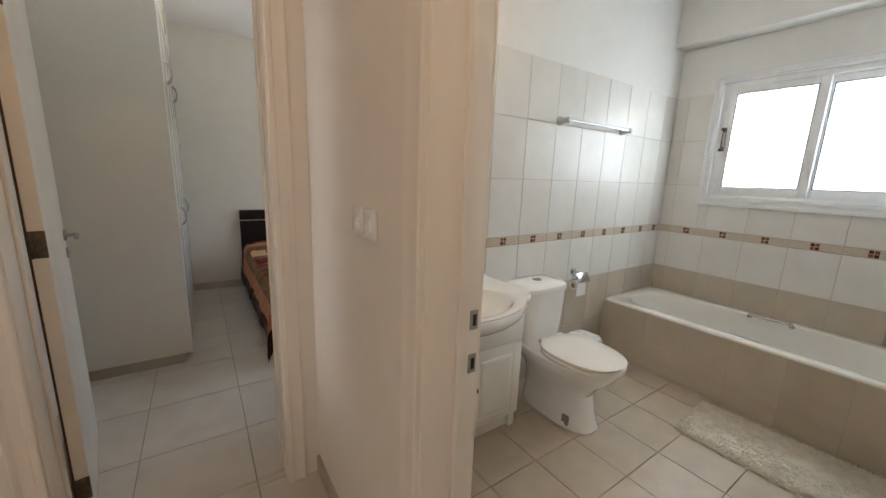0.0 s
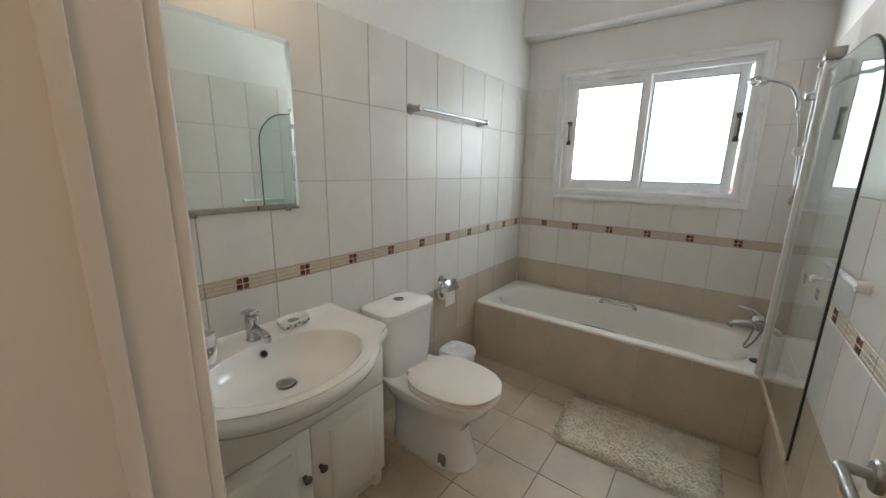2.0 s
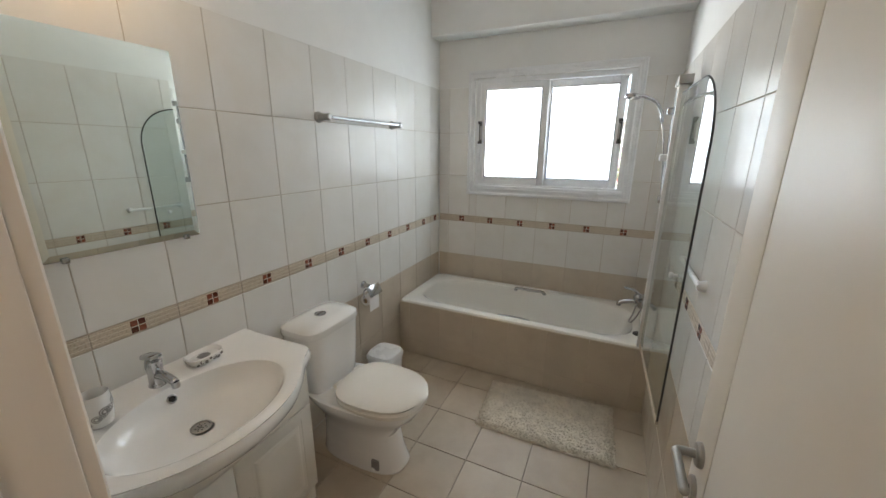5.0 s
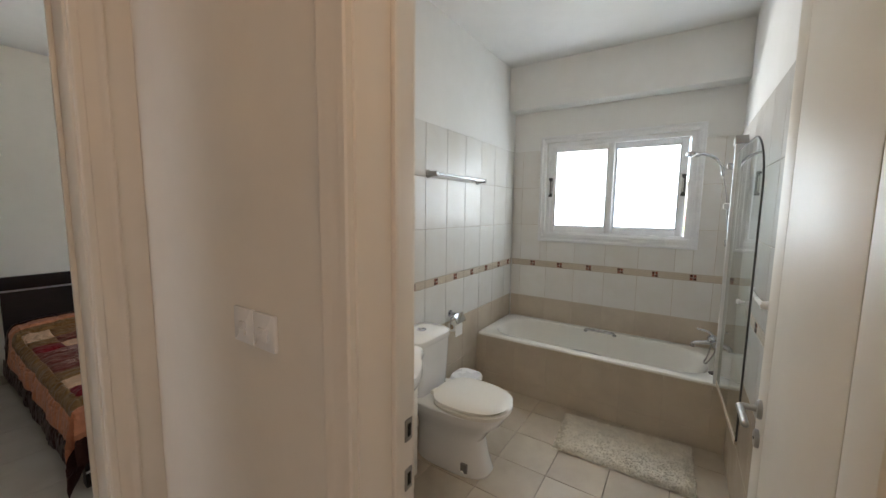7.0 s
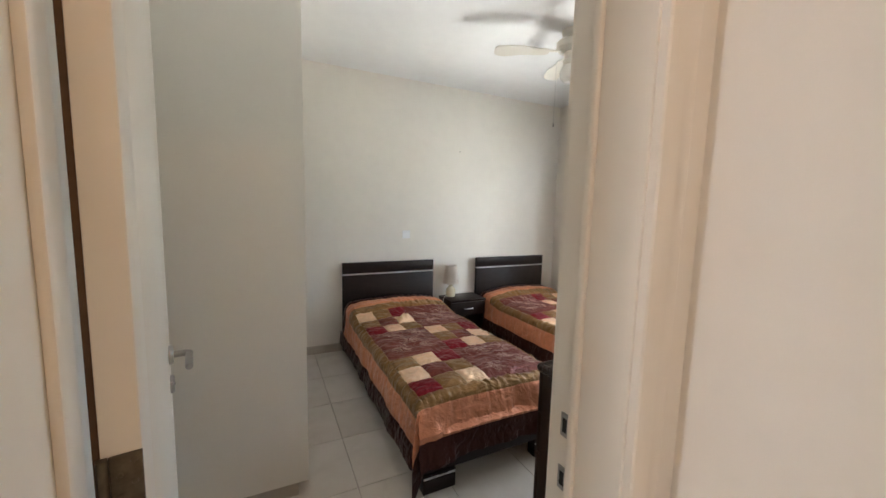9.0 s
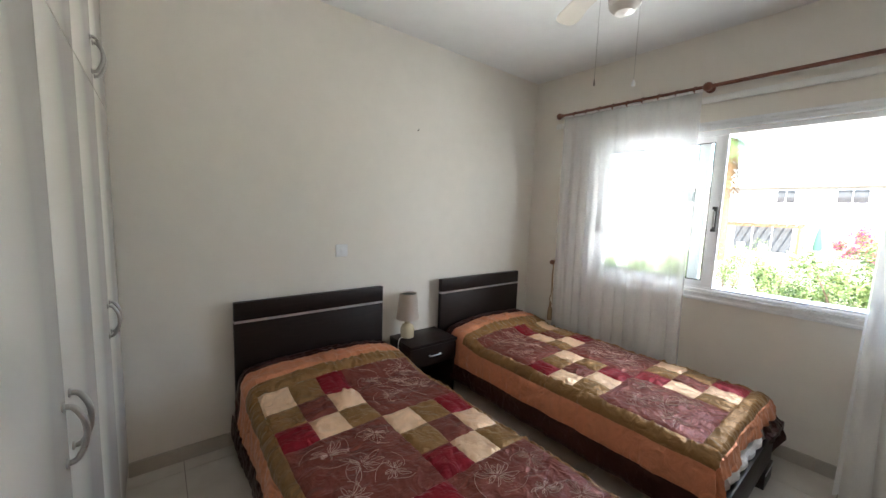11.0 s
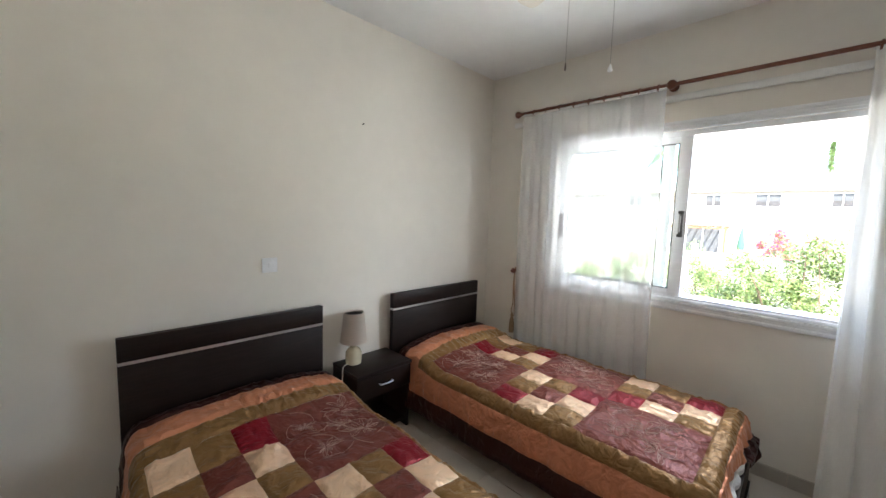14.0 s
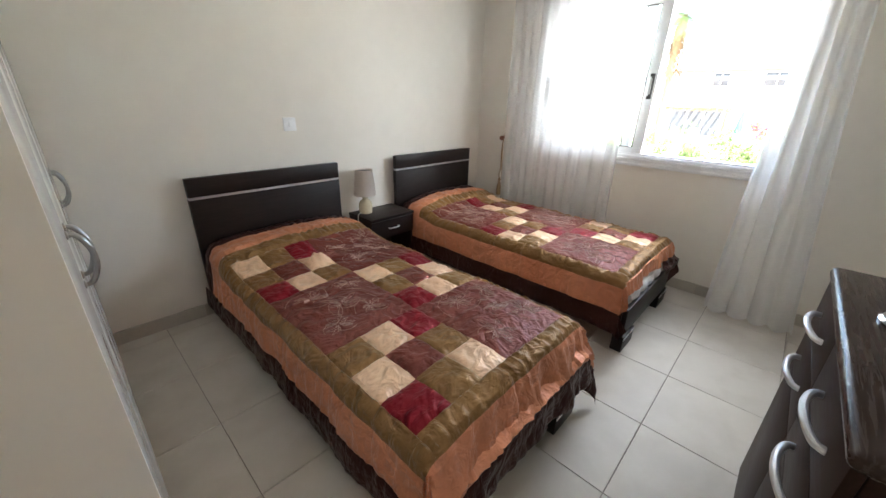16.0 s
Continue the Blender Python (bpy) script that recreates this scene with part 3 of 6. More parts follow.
# ---- windows ----
def sliding_window(name, xw, y0, y1, z0, z1, sashes, glass, label, glass_shadow, W=0.052, foot=0.0624, head=0.052):
    """Casing on the room face at xw, an outer frame in the reveal and sliding sashes (ya, yb, x)."""
    ob = solid(name, bmesh.new(), PVC, label, "window", "structure")
    bm = moulding(bmesh.new(), lambda u, z, h: Vector((xw - h + 0.001, u, z)), y0, y1, z0, z1, CASING, True)
    part("casing", bm, PVC, ob, "moulded white casing")
    bm = moulding(bmesh.new(), lambda u, z, h: Vector((xw + 0.02 + 0.09 * h, u, z)), y0 + 0.035, y1 - 0.035, z0 + 0.035, z1 - 0.035, [(0.0, 0.0), (0.0, 1.0), (0.034, 1.0), (0.034, 0.0), (0.0, 0.0)], True)
    part("window_frame", bm, PVC, ob)
    part("sill", boxes((xw + 0.002, xw + 0.25, y0 + 0.001, y1 - 0.001, z0 + 0.001, z0 + 0.022), bev=0.003), PVC, ob)
    for ya, yb, x in sashes:
        bm = boxes((x, x + 0.034, ya, ya + W, z0 + 0.03, z1 - 0.03), (x, x + 0.034, yb - W, yb, z0 + 0.03, z1 - 0.03), (x + 0.001, x + 0.033, ya + W, yb - W, z0 + 0.03, z0 + 0.030 + foot), (x + 0.001, x + 0.033, ya + W, yb - W, z1 - 0.03 - head, z1 - 0.03), bev=0.004)
        s = part("sash", bm, PVC, ob)
        bm = moulding(bmesh.new(), lambda u, z, h: Vector((x - 0.001 + h, u, z)), ya + W + 0.004, yb - W - 0.004, z0 + 0.034 + foot, z1 - 0.034 - head, [(0.0, 0.0), (0.0, 0.010), (0.005, 0.010), (0.005, 0.0), (0.0, 0.0)], True)
        part("gasket", bm, BLACK, s)
        p = part("pane", boxes((x + 0.012, x + 0.017, ya + W - 0.004, yb - W + 0.004, z0 + 0.028 + foot, z1 - 0.028 - head)), glass, s, smooth=False)
        p.visible_shadow = glass_shadow
    return ob


def sash_handle(win, x, y, z, side):
    bm = boxes((x - 0.016, x + 0.001, y - 0.012, y + 0.012, z - 0.085, z + 0.085), bev=0.004)
    h = part("sash_handle", bm, BLACK, win, "dark grip handle")
    part("grip", boxes((x - 0.024, x - 0.014, y - 0.007 + side * 0.006, y + 0.007 + side * 0.006, z - 0.055, z + 0.055), bev=0.003), STEEL, h)
    part("knob", boxes((x - 0.032, x - 0.012, y - 0.016, y + 0.016, z - 0.088, z - 0.066), bev=0.003), BLACK, h)
    part("knob", boxes((x - 0.032, x - 0.012, y - 0.016, y + 0.016, z + 0.066, z + 0.088), bev=0.003), BLACK, h)


win_bath = sliding_window("window_bathroom", BATH_E, *bath_window, [(1.845, 2.395, 4.180), (1.310, 1.885, 4.222)][::1], FROST, "white PVC sliding window with frosted panes", False)
sash_handle(win_bath, 4.180, 2.380, 1.72, -1)
sash_handle(win_bath, 4.222, 1.328, 1.72, 1)
win_bed = sliding_window("window_bedroom", BED_E, *bed_window, [(4.335, 5.245, 3.890), (4.440, 5.255, 3.932)], GLASS, "white PVC sliding window, slid half open", False, 0.074, 0.050, 0.050)
sash_handle(win_bed, 3.890, 4.362, 1.49, 1)
sash_handle(win_bed, 3.890, 5.215, 1.45, -1)
solid("trim_lintel", boxes((BED_E - 0.030, BED_E - 0.001, 3.02, 5.70, 2.288, 2.335), bev=0.016), WALL_WHITE, "white plaster ledge over the bedroom window", "trim", "structure")


# ---- bathroom ----
# bathtub set into a tiled apron
tub = thing("bathtub", (3.79, 1.875, 0.0), "cream enamelled bathtub set in a tiled surround under the window", "bathtub")
bm = bmesh.new()
TCX, TCY = 3.788, 1.876
loops = []
for z, a, b, e in ((0.405, 0.358, 0.868, 30), (0.436, 0.360, 0.870, 30), (0.444, 0.354, 0.864, 24), (0.446, 0.340, 0.850, 16), (0.445, 0.300, 0.795, 4.2), (0.437, 0.290, 0.782, 4.0), (0.40, 0.280, 0.765, 3.6), (0.25, 0.255, 0.71, 3.2), (0.12, 0.225, 0.63, 3.0), (0.075, 0.185, 0.56, 2.8), (0.065, 0.10, 0.40, 2.5)):
    loops.append(superloop(TCX, TCY, z, a, b, e, 72))
loft(bm, loops, False, True)
part("basin", bm, ENAMEL, tub)
for px, flip, dz in ((4.075, -1, 0.0), (3.492, 1, -0.022)):
    bm = tube(bmesh.new(), [(px, 1.74, 0.425 + dz), (px + flip * 0.020, 1.755, 0.450 + dz), (px + flip * 0.030, 1.86, 0.452 + dz), (px + flip * 0.020, 1.965, 0.450 + dz), (px, 1.98, 0.425 + dz)], 0.011, 10)
    ball(bm, (px, 1.74, 0.428 + dz), 0.017, (1, 1, 0.7))
    ball(bm, (px, 1.98, 0.428 + dz), 0.017, (1, 1, 0.7))
    part("grab_handle", bm, CHROME, tub, "chrome grab handle")
bm = lathe(bmesh.new(), (3.80, 1.085, 0.335), [(0.034, 0), (0.034, 0.008), (0.026, 0.012), (0.0, 0.012)], 24, (0, 0.9, 0.35))
part("overflow", bm, BLACK, tub, "dark overflow cap")
bm = lathe(bmesh.new(), (3.60, 1.070, 0.446), [(0.031, 0), (0.031, 0.006), (0.024, 0.010), (0.0, 0.011)], 24)
part("plug", bm, BLACK, tub, "black rubber plug on the rim")

# mixer on the end wall with its hose
mixer = thing("bath_mixer", (3.80, BATH_S, 0.60), "chrome bath mixer tap with a shower hose on the wall", "tap")
bm = bmesh.new()
rod(bm, (3.725, 1.0, 0.60), (3.725, 1.055, 0.60), 0.030, 24, 0.022)
rod(bm, (3.875, 1.0, 0.60), (3.875, 1.055, 0.60), 0.030, 24, 0.022)
tube(bm, [(3.715, 1.065, 0.60), (3.80, 1.075, 0.602), (3.885, 1.065, 0.60)], 0.024, 16)
ball(bm, (3.80, 1.078, 0.62), 0.034, (1, 1, 0.9))
part("body", bm, CHROME, mixer)
part("spout", tube(bmesh.new(), [(3.80, 1.08, 0.595), (3.80, 1.14, 0.585), (3.80, 1.185, 0.570), (3.80, 1.195, 0.545)], 0.015, 12), CHROME, mixer)
part("lever", tube(bmesh.new(), [(3.80, 1.08, 0.645), (3.80, 1.11, 0.668), (3.80, 1.175, 0.680)], 0.010, 10, taper=0.7), CHROME, mixer)
part("hose", tube(bmesh.new(), [(3.80, 1.085, 0.575), (3.79, 1.10, 0.50), (3.76, 1.12, 0.458), (3.73, 1.10, 0.475), (3.71, 1.06, 0.60), (3.71, 1.045, 0.85), (3.70, 1.045, 1.10), (3.695, 1.060, 1.35), (3.690, 1.085, 1.60), (3.678, 1.112, 1.735)], 0.005, 8, 8), STEEL, mixer, "flexible metal shower hose")

# slide bar and hand shower
bar = thing("shower_rail", (3.68, BATH_S, 1.30), "chrome shower slide bar with a hand shower on the wall", "shower")
bm = bmesh.new()
rod(bm, (3.68, 1.058, 1.30), (3.68, 1.058, 1.955), 0.0105, 16)
part("rail", bm, CHROME, bar)
for z in (1.305, 1.945):
    bm = boxes((3.662, 3.698, 1.0, 1.076, z - 0.022, z + 0.022), bev=0.008)
    part("bracket", bm, CHROME if z < 1.5 else STEEL, bar)
for z in (1.545, 1.800):
    bm = boxes((3.655, 3.700, 1.040, 1.100, z - 0.020, z + 0.020), bev=0.010)
    part("slider", bm, CABLE if z < 1.6 else CHROME, bar, "white soap-dish clamp" if z < 1.6 else "chrome shower holder")
bm = tube(bmesh.new(), [(3.676, 1.115, 1.74), (3.672, 1.125, 1.80), (3.662, 1.165, 1.855), (3.645, 1.225, 1.880), (3.635, 1.27, 1.882)], 0.0095, 12)
hs = part("hand_shower", bm, CHROME, bar)
bm = lathe(bmesh.new(), (3.632, 1.285, 1.884), [(0.010, 0.012), (0.036, 0.010), (0.042, 0.0), (0.040, -0.012), (0.0, -0.014)], 24, (0.1, -0.12, 1))
part("spray_head", bm, CHROME, hs)

# hinged glass bath screen
screen = thing("bath_screen", (3.43, 1.05, 0.45), "clear hinged glass bath screen with a rounded top corner", "shower screen")
bm = bmesh.new()
prof = [(3.415, 0.475), (3.415, 1.86)]
prof += [(2.72 + 0.26 - 0.26 * math.sin(a), 1.86 - 0.26 + 0.26 * math.cos(a)) for a in (math.pi / 2 * k / 14 for k in range(15))]
prof += [(2.72, 0.475)]
ys = lambda x: 1.064 - 0.028 * (3.43 - x) / 0.71
f = [bm.verts.new((x, ys(x), z)) for x, z in prof]
g = [bm.verts.new((x, ys(x) + 0.006, z)) for x, z in prof]
bm.faces.new(f)
bm.faces.new(g[::-1])
for k in range(len(f)):
    j = (k + 1) % len(f)
    bm.faces.new((f[j], f[k], g[k], g[j]))
bmesh.ops.recalc_face_normals(bm, faces=bm.faces)
pane = part("pane", bm, clear_glass("screen_glass", (0.90, 0.97, 0.94)), screen, smooth=False)
pane.visible_shadow = False
edge = [(x - 0.003, ys(x) + 0.003, z) for x, z in prof[1:]]
part("edge_seal", tube(bmesh.new(), edge, 0.0042, 6, 1), BLACK, screen, "dark edge of the pane")
part("hinge_profile", boxes((3.412, 3.440, 1.046, 1.086, 0.448, 1.90), bev=0.006), PVC, screen, "white aluminium hinge profile")
part("wall_profile", boxes((3.432, 3.458, 1.0, 1.060, 0.448, 1.90), bev=0.004), SILVER, screen)
gap_strip = bmesh.new()
loft(gap_strip, [[Vector((x, ys(x) + dy, z)) for dy, z in ((-0.003, 0.456), (0.009, 0.456), (0.009, 0.477), (-0.003, 0.477))] for x in (2.72, 3.066, 3.412)])
part("bottom_seal", gap_strip, surface("aged_seal", (0.50, 0.42, 0.32), 0.5, var=0.2, big=25), screen, "yellowed bottom seal strip")
part("top_hinge", boxes((3.395, 3.465, 1.030, 1.092, 1.90, 1.945), bev=0.004), STEEL, screen)
kn = part("knob", lathe(bmesh.new(), (2.80, 1.048, 1.10), [(0.006, 0), (0.006, 0.014), (0.012, 0.017), (0.013, 0.026), (0.008, 0.031)], 20, (0, 1, 0)), PVC, screen)

# white grab bar on the end wall
gb = thing("grab_bar", (2.745, BATH_S, 1.14), "white plastic towel bar on the tiled wall", "towel bar")
part("bar", tube(bmesh.new(), [(2.56, 1.021, 1.14), (2.93, 1.021, 1.14)], 0.009, 12, 2), PVC, gb)
for x in (2.575, 2.915):
    bm = bmesh.new()
    rod(bm, (x, 1.0, 1.14), (x, 1.026, 1.14), 0.020, 20, 0.015)
    part("bracket", bm, PVC, gb)

# towel rail
rail = thing("towel_rail", (3.03, BATH_N, 1.735), "brushed chrome towel rail on the tiled wall", "towel rail")
part("bar", tube(bmesh.new(), [(2.675, 2.685, 1.738), (3.40, 2.685, 1.738)], 0.0095, 14, 2), CHROME, rail)
for x in (2.690, 3.385):
    bm = lathe(bmesh.new(), (x, BATH_N, 1.738), [(0.028, 0), (0.028, 0.008), (0.020, 0.016), (0.016, 0.05), (0.018, 0.076), (0.012, 0.082)], 24, (0, -1, 0))
    part("mount", bm, STEEL, rail)

# paper holder
tp = thing("toilet_paper_holder", (3.00, BATH_N, 0.66), "chrome toilet paper holder with a lid and a paper roll", "paper holder")
bm = lathe(bmesh.new(), (2.985, BATH_N, 0.715), [(0.026, 0), (0.026, 0.008), (0.015, 0.014), (0.012, 0.05), (0.0, 0.052)], 20, (0, -1, 0))
part("mount", bm, CHROME, tp)
bm = boxes((2.925, 3.055, 2.668, 2.672, 0.64, 0.71), bev=0.001)
bmesh.ops.rotate(bm, verts=bm.verts, cent=(3.0, 2.70, 0.70), matrix=Matrix.Rotation(radians(-28), 3, "X"))
part("lid", bm, CHROME, tp, "curved chrome lid")
bm = tube(bmesh.new(), [(2.985, 2.70, 0.70), (2.93, 2.70, 0.70), (2.925, 2.70, 0.66), (2.93, 2.70, 0.630), (3.055, 2.70, 0.630)], 0.005, 8)
part("arm", bm, CHROME, tp)
bm = bmesh.new()
rod(bm, (2.937, 2.70, 0.628), (3.040, 2.70, 0.628), 0.034, 28)
box(bm, 2.938, 3.039, 2.6655, 2.667, 0.555, 0.63)
roll = part("paper_roll", bm, BRICKPAPER, tp, "white paper roll")
part("core", rod(bmesh.new(), (2.936, 2.70, 0.628), (3.0415, 2.70, 0.628), 0.017, 20), surface("cardboard", (0.36, 0.26, 0.17), 0.9), roll)

# vanity unit
VX = 1.725
van = thing("vanity_cabinet", (VX, 2.55, 0.0), "white vanity cabinet with raised-panel doors under the washbasin", "bathroom cabinet")
VC = 1.772
VL, VR, VF, VT = VC - 0.358, VC + 0.358, 2.40, 0.70
part("body", boxes((VL, VR, VF + 0.02, BATH_N - 0.004, 0.085, VT - 0.012), bev=0.003), WHITE_LAM, van)
part("plinth", boxes((VL + 0.012, VR - 0.012, VF + 0.045, BATH_N - 0.004, 0.0, 0.085)), WHITE_LAM, van)
for x in (VL + 0.02, VR - 0.02):
    part("foot", boxes((x - 0.02, x + 0.02, VF + 0.02, VF + 0.06, 0.0, 0.086), bev=0.003), WHITE_LAM, van)
part("apron", boxes((VL, VR, VF, VF + 0.019, 0.526, VT), bev=0.003), WHITE_LAM, van)
panel = boxes((VL + 0.06, VR - 0.06, VF - 0.005, VF + 0.002, 0.565, 0.665), bev=0.004)
part("apron_panel", panel, WHITE_LAM, van)
for x0, x1, hx in ((VL, VC - 0.0015, VC - 0.033), (VC + 0.0015, VR, VC + 0.033)):
    d = part("door", boxes((x0, x1, VF, VF + 0.019, 0.095, 0.522), bev=0.003), WHITE_LAM, van)
    bm = moulding(bmesh.new(), lambda u, z, h: Vector((u, VF - h, z)), x0 + 0.085, x1 - 0.085, 0.165, 0.452, [(-0.012, 0.0065), (0.0, 0.006), (0.012, 0.0005), (0.018, -0.003), (0.026, -0.003), (0.030, 0.001)], True)
    c = [bm.verts.new((u, VF - 0.0065, z)) for u, z in ((x0 + 0.097, 0.177), (x0 + 0.097, 0.440), (x1 - 0.097, 0.440), (x1 - 0.097, 0.177))]
    bm.faces.new(c)
    bmesh.ops.recalc_face_normals(bm, faces=bm.faces)
    part("raised_panel", bm, WHITE_LAM, d)
    k = lathe(bmesh.new(), (hx, VF, 0.335), [(0.009, 0), (0.007, 0.010), (0.013, 0.016), (0.016, 0.024), (0.010, 0.031), (0.0, 0.032)], 20, (0, -1, 0))
    part("knob", k, DARKMETAL, d, "round dark metal knob")

basin = thing("washbasin", (VX, 2.5, 0.70), "white ceramic washbasin with a bowed front on the vanity", "sink")
half = [(0.410, 0.0), (0.411, 0.14), (0.411, 0.26), (0.414, 0.345), (0.402, 0.385), (0.365, 0.408), (0.320, 0.436), (0.255, 0.490), (0.175, 0.540), (0.085, 0.569), (0.0, 0.578)]
right = smooth_path([(x, y, 0) for x, y in half], 5)
outline = [(p.x, p.y) for p in right] + [(-p.x, p.y) for p in reversed(right[:-1])]
back = [(-0.41 + 0.82 * k / 16, 0.0) for k in range(1, 16)]
outline += back
CY, RX, RY = 0.330, 0.270, 0.192


def basin_ring(z, k, kind):
    out = []
    for x, y in outline:
        a = math.atan2((y - CY) / RY, x / RX)
        ex, ey = RX * math.cos(a), RY * math.sin(a)
        if kind == "bowl":
            px, py = ex * k, CY + ey * k - 0.02 * (1 - k)
        elif kind == "deck":
            px, py = ex + (x - ex) * k, CY + ey + (y - CY - ey) * k
        else:
            px, py = x * k, y if y < 0.03 else (0.03 + (y - 0.03) * k)
        rise = 0.008 * max(0.0, 1 - py / 0.09) if kind == "deck" and k > 0.2 else 0.0
        out.append(Vector((VX + px, BATH_N - 0.003 - py, z + rise)))
    return out


rings = [basin_ring(0.700, 0.87, "skirt"), basin_ring(0.722, 0.94, "skirt"), basin_ring(0.748, 0.985, "skirt"), basin_ring(0.770, 1.0, "skirt"), basin_ring(0.786, 0.997, "skirt"), basin_ring(0.796, 0.985, "skirt"),
         basin_ring(0.803, 0.92, "deck"), basin_ring(0.801, 0.5, "deck"), basin_ring(0.800, 0.12, "deck"), basin_ring(0.796, 1.0, "bowl"), basin_ring(0.788, 0.978, "bowl"), basin_ring(0.765, 0.93, "bowl"), basin_ring(0.735, 0.84, "bowl"), basin_ring(0.712, 0.68, "bowl"), basin_ring(0.703, 0.42, "bowl"), basin_ring(0.700, 0.12, "bowl")]
part("bowl", loft(bmesh.new(), rings, True, True), CHINA, basin)
DY = BATH_N - 0.300
part("drain", lathe(bmesh.new(), (VX, DY, 0.7005), [(0.031, 0), (0.032, 0.003), (0.026, 0.005), (0.024, 0.001), (0.0, 0.001)], 28), STEEL, basin, "steel drain grid")
bm = bmesh.new()
for k in range(13):
    a = k * 2.4
    r = 0.0055 * math.sqrt(k)
    rod(bm, (VX + r * math.cos(a), DY + r * math.sin(a), 0.701), (VX + r * math.cos(a), DY + r * math.sin(a), 0.7023), 0.0022, 8)
part("drain_holes", bm, HOLE_SHADE, basin)
OY = BATH_N - 0.325 + 0.168
part("overflow", lathe(bmesh.new(), (VX, OY, 0.760), [(0.015, 0), (0.016, 0.004), (0.011, 0.005), (0.010, 0.0), (0.0, 0.0)], 20, (0, -0.86, 0.5)), CHROME, basin)
part("overflow_hole", lathe(bmesh.new(), (VX, OY - 0.001, 0.7605), [(0.0095, 0.001), (0.0, 0.0015)], 16, (0, -0.86, 0.5)), HOLE_SHADE, basin)

tap = thing("basin_tap", (VX, 2.655, 0.80), "chrome single-lever basin tap on the washbasin", "tap")
bm = lathe(bmesh.new(), (VX, 2.655, 0.800), [(0.027, 0), (0.027, 0.004), (0.024, 0.010), (0.023, 0.06), (0.026, 0.070), (0.024, 0.092), (0.012, 0.102), (0, 0.103)], 24)
part("body", bm, CHROME, tap)
part("spout", tube(bmesh.new(), [(VX, 2.650, 0.838), (VX, 2.61, 0.848), (VX, 2.56, 0.843), (VX, 2.545, 0.838)], 0.0155, 14, 5, 0.8), CHROME, tap)
part("nozzle", rod(bmesh.new(), (VX, 2.547, 0.822), (VX, 2.549, 0.842), 0.012, 16), CHROME, tap)
bm = boxes((VX - 0.019, VX + 0.019, 2.625, 2.70, 0.898, 0.914), bev=0.006)
bmesh.ops.rotate(bm, verts=bm.verts, cent=(VX, 2.655, 0.90), matrix=Matrix.Rotation(radians(-12), 3, "X"))
part("lever", bm, CHROME, tap)


def printed_rings(c, places, axis_out):
    """Ring-shaped prints on a ceramic: (place, normal, radius)."""
    bm = bmesh.new()
    for p, n, r in places:
        lathe(bm, Vector(p), [(r, 0), (r, 0.0006), (r * 0.82, 0.0006), (r * 0.82, 0)], 18, n)
        lathe(bm, Vector(p), [(r * 0.55, 0), (r * 0.55, 0.0006), (r * 0.3, 0.0006), (r * 0.3, 0)], 14, n)
    return bm


PRINT = surface("grey_print", (0.22, 0.21, 0.21), 0.3)
CUPX, CUPY, CUPZ = 1.545, 2.60, 0.801
cup = thing("toothbrush_cup", (CUPX, CUPY, CUPZ), "white ceramic tumbler with grey ring prints on the washbasin", "cup")
bm = lathe(bmesh.new(), (CUPX, CUPY, CUPZ), [(0.027, 0), (0.031, 0.004), (0.0365, 0.035), (0.0375, 0.055), (0.0365, 0.078), (0.034, 0.100), (0.0325, 0.102), (0.031, 0.098), (0.033, 0.055), (0.028, 0.02), (0.0, 0.015)], 32)
part("body", bm, CHINA, cup)


def cup_radius(z):
    steps = ((0.0, 0.027), (0.004, 0.031), (0.035, 0.0365), (0.055, 0.0375), (0.078, 0.0365), (0.100, 0.034))
    for (z0, r0), (z1, r1) in zip(steps, steps[1:]):
        if z <= z1:
            return r0 + (r1 - r0) * (z - z0) / (z1 - z0)
    return 0.034


bm = bmesh.new()
for k in range(16):
    a, z, big = k * 2.399, 0.016 + 0.070 * ((k * 0.7548) % 1), (0.008, 0.0115, 0.014)[k % 3]
    for outer, inner in ((1.0, 0.80), (0.62, 0.34)):
        rings = []
        for f in (outer, inner):
            ring = []
            for q in range(20):
                w = 2 * math.pi * q / 20
                zz = min(max(z + big * f * math.sin(w), 0.003), 0.099)
                rr = cup_radius(zz) + 0.0007
                aa = a + big * f * math.cos(w) / 0.037
                ring.append(bm.verts.new((CUPX + rr * math.cos(aa), CUPY + rr * math.sin(aa), CUPZ + zz)))
            rings.append(ring)
        skin(bm, rings)
tagged(part("print", bm, PRINT, cup), "grey ring pattern", kind="stuff")

SX, SY, SZ = 1.885, 2.655, 0.803
dish = thing("soap_dish", (SX, SY, SZ), "white ceramic soap dish with grey ring prints on the washbasin", "soap dish")
loops = [superloop(SX, SY, SZ, 0.050, 0.034, 3, 36), superloop(SX, SY, SZ + 0.012, 0.060, 0.040, 3, 36), superloop(SX, SY, SZ + 0.030, 0.064, 0.043, 3, 36), superloop(SX, SY, SZ + 0.031, 0.061, 0.040, 3, 36), superloop(SX, SY, SZ + 0.018, 0.050, 0.030, 3, 36)]
part("body", loft(bmesh.new(), loops), CHINA, dish)
rows = []
for k in range(7):
    x = -0.045 + 0.015 * k
    rows.append((Vector((SX + x, SY - 0.0415 + 0.0016 * abs(k - 3), SZ + 0.010 + 0.011 * ((k * 0.618) % 1))), Vector((0, -0.97, -0.12)), (0.0055, 0.0085, 0.007)[k % 3]))
rows.append((Vector((SX, SY, SZ + 0.0185)), Vector((0, 0, 1)), 0.022))
part("print", printed_rings(None, rows, None), PRINT, dish, "grey ring pattern")

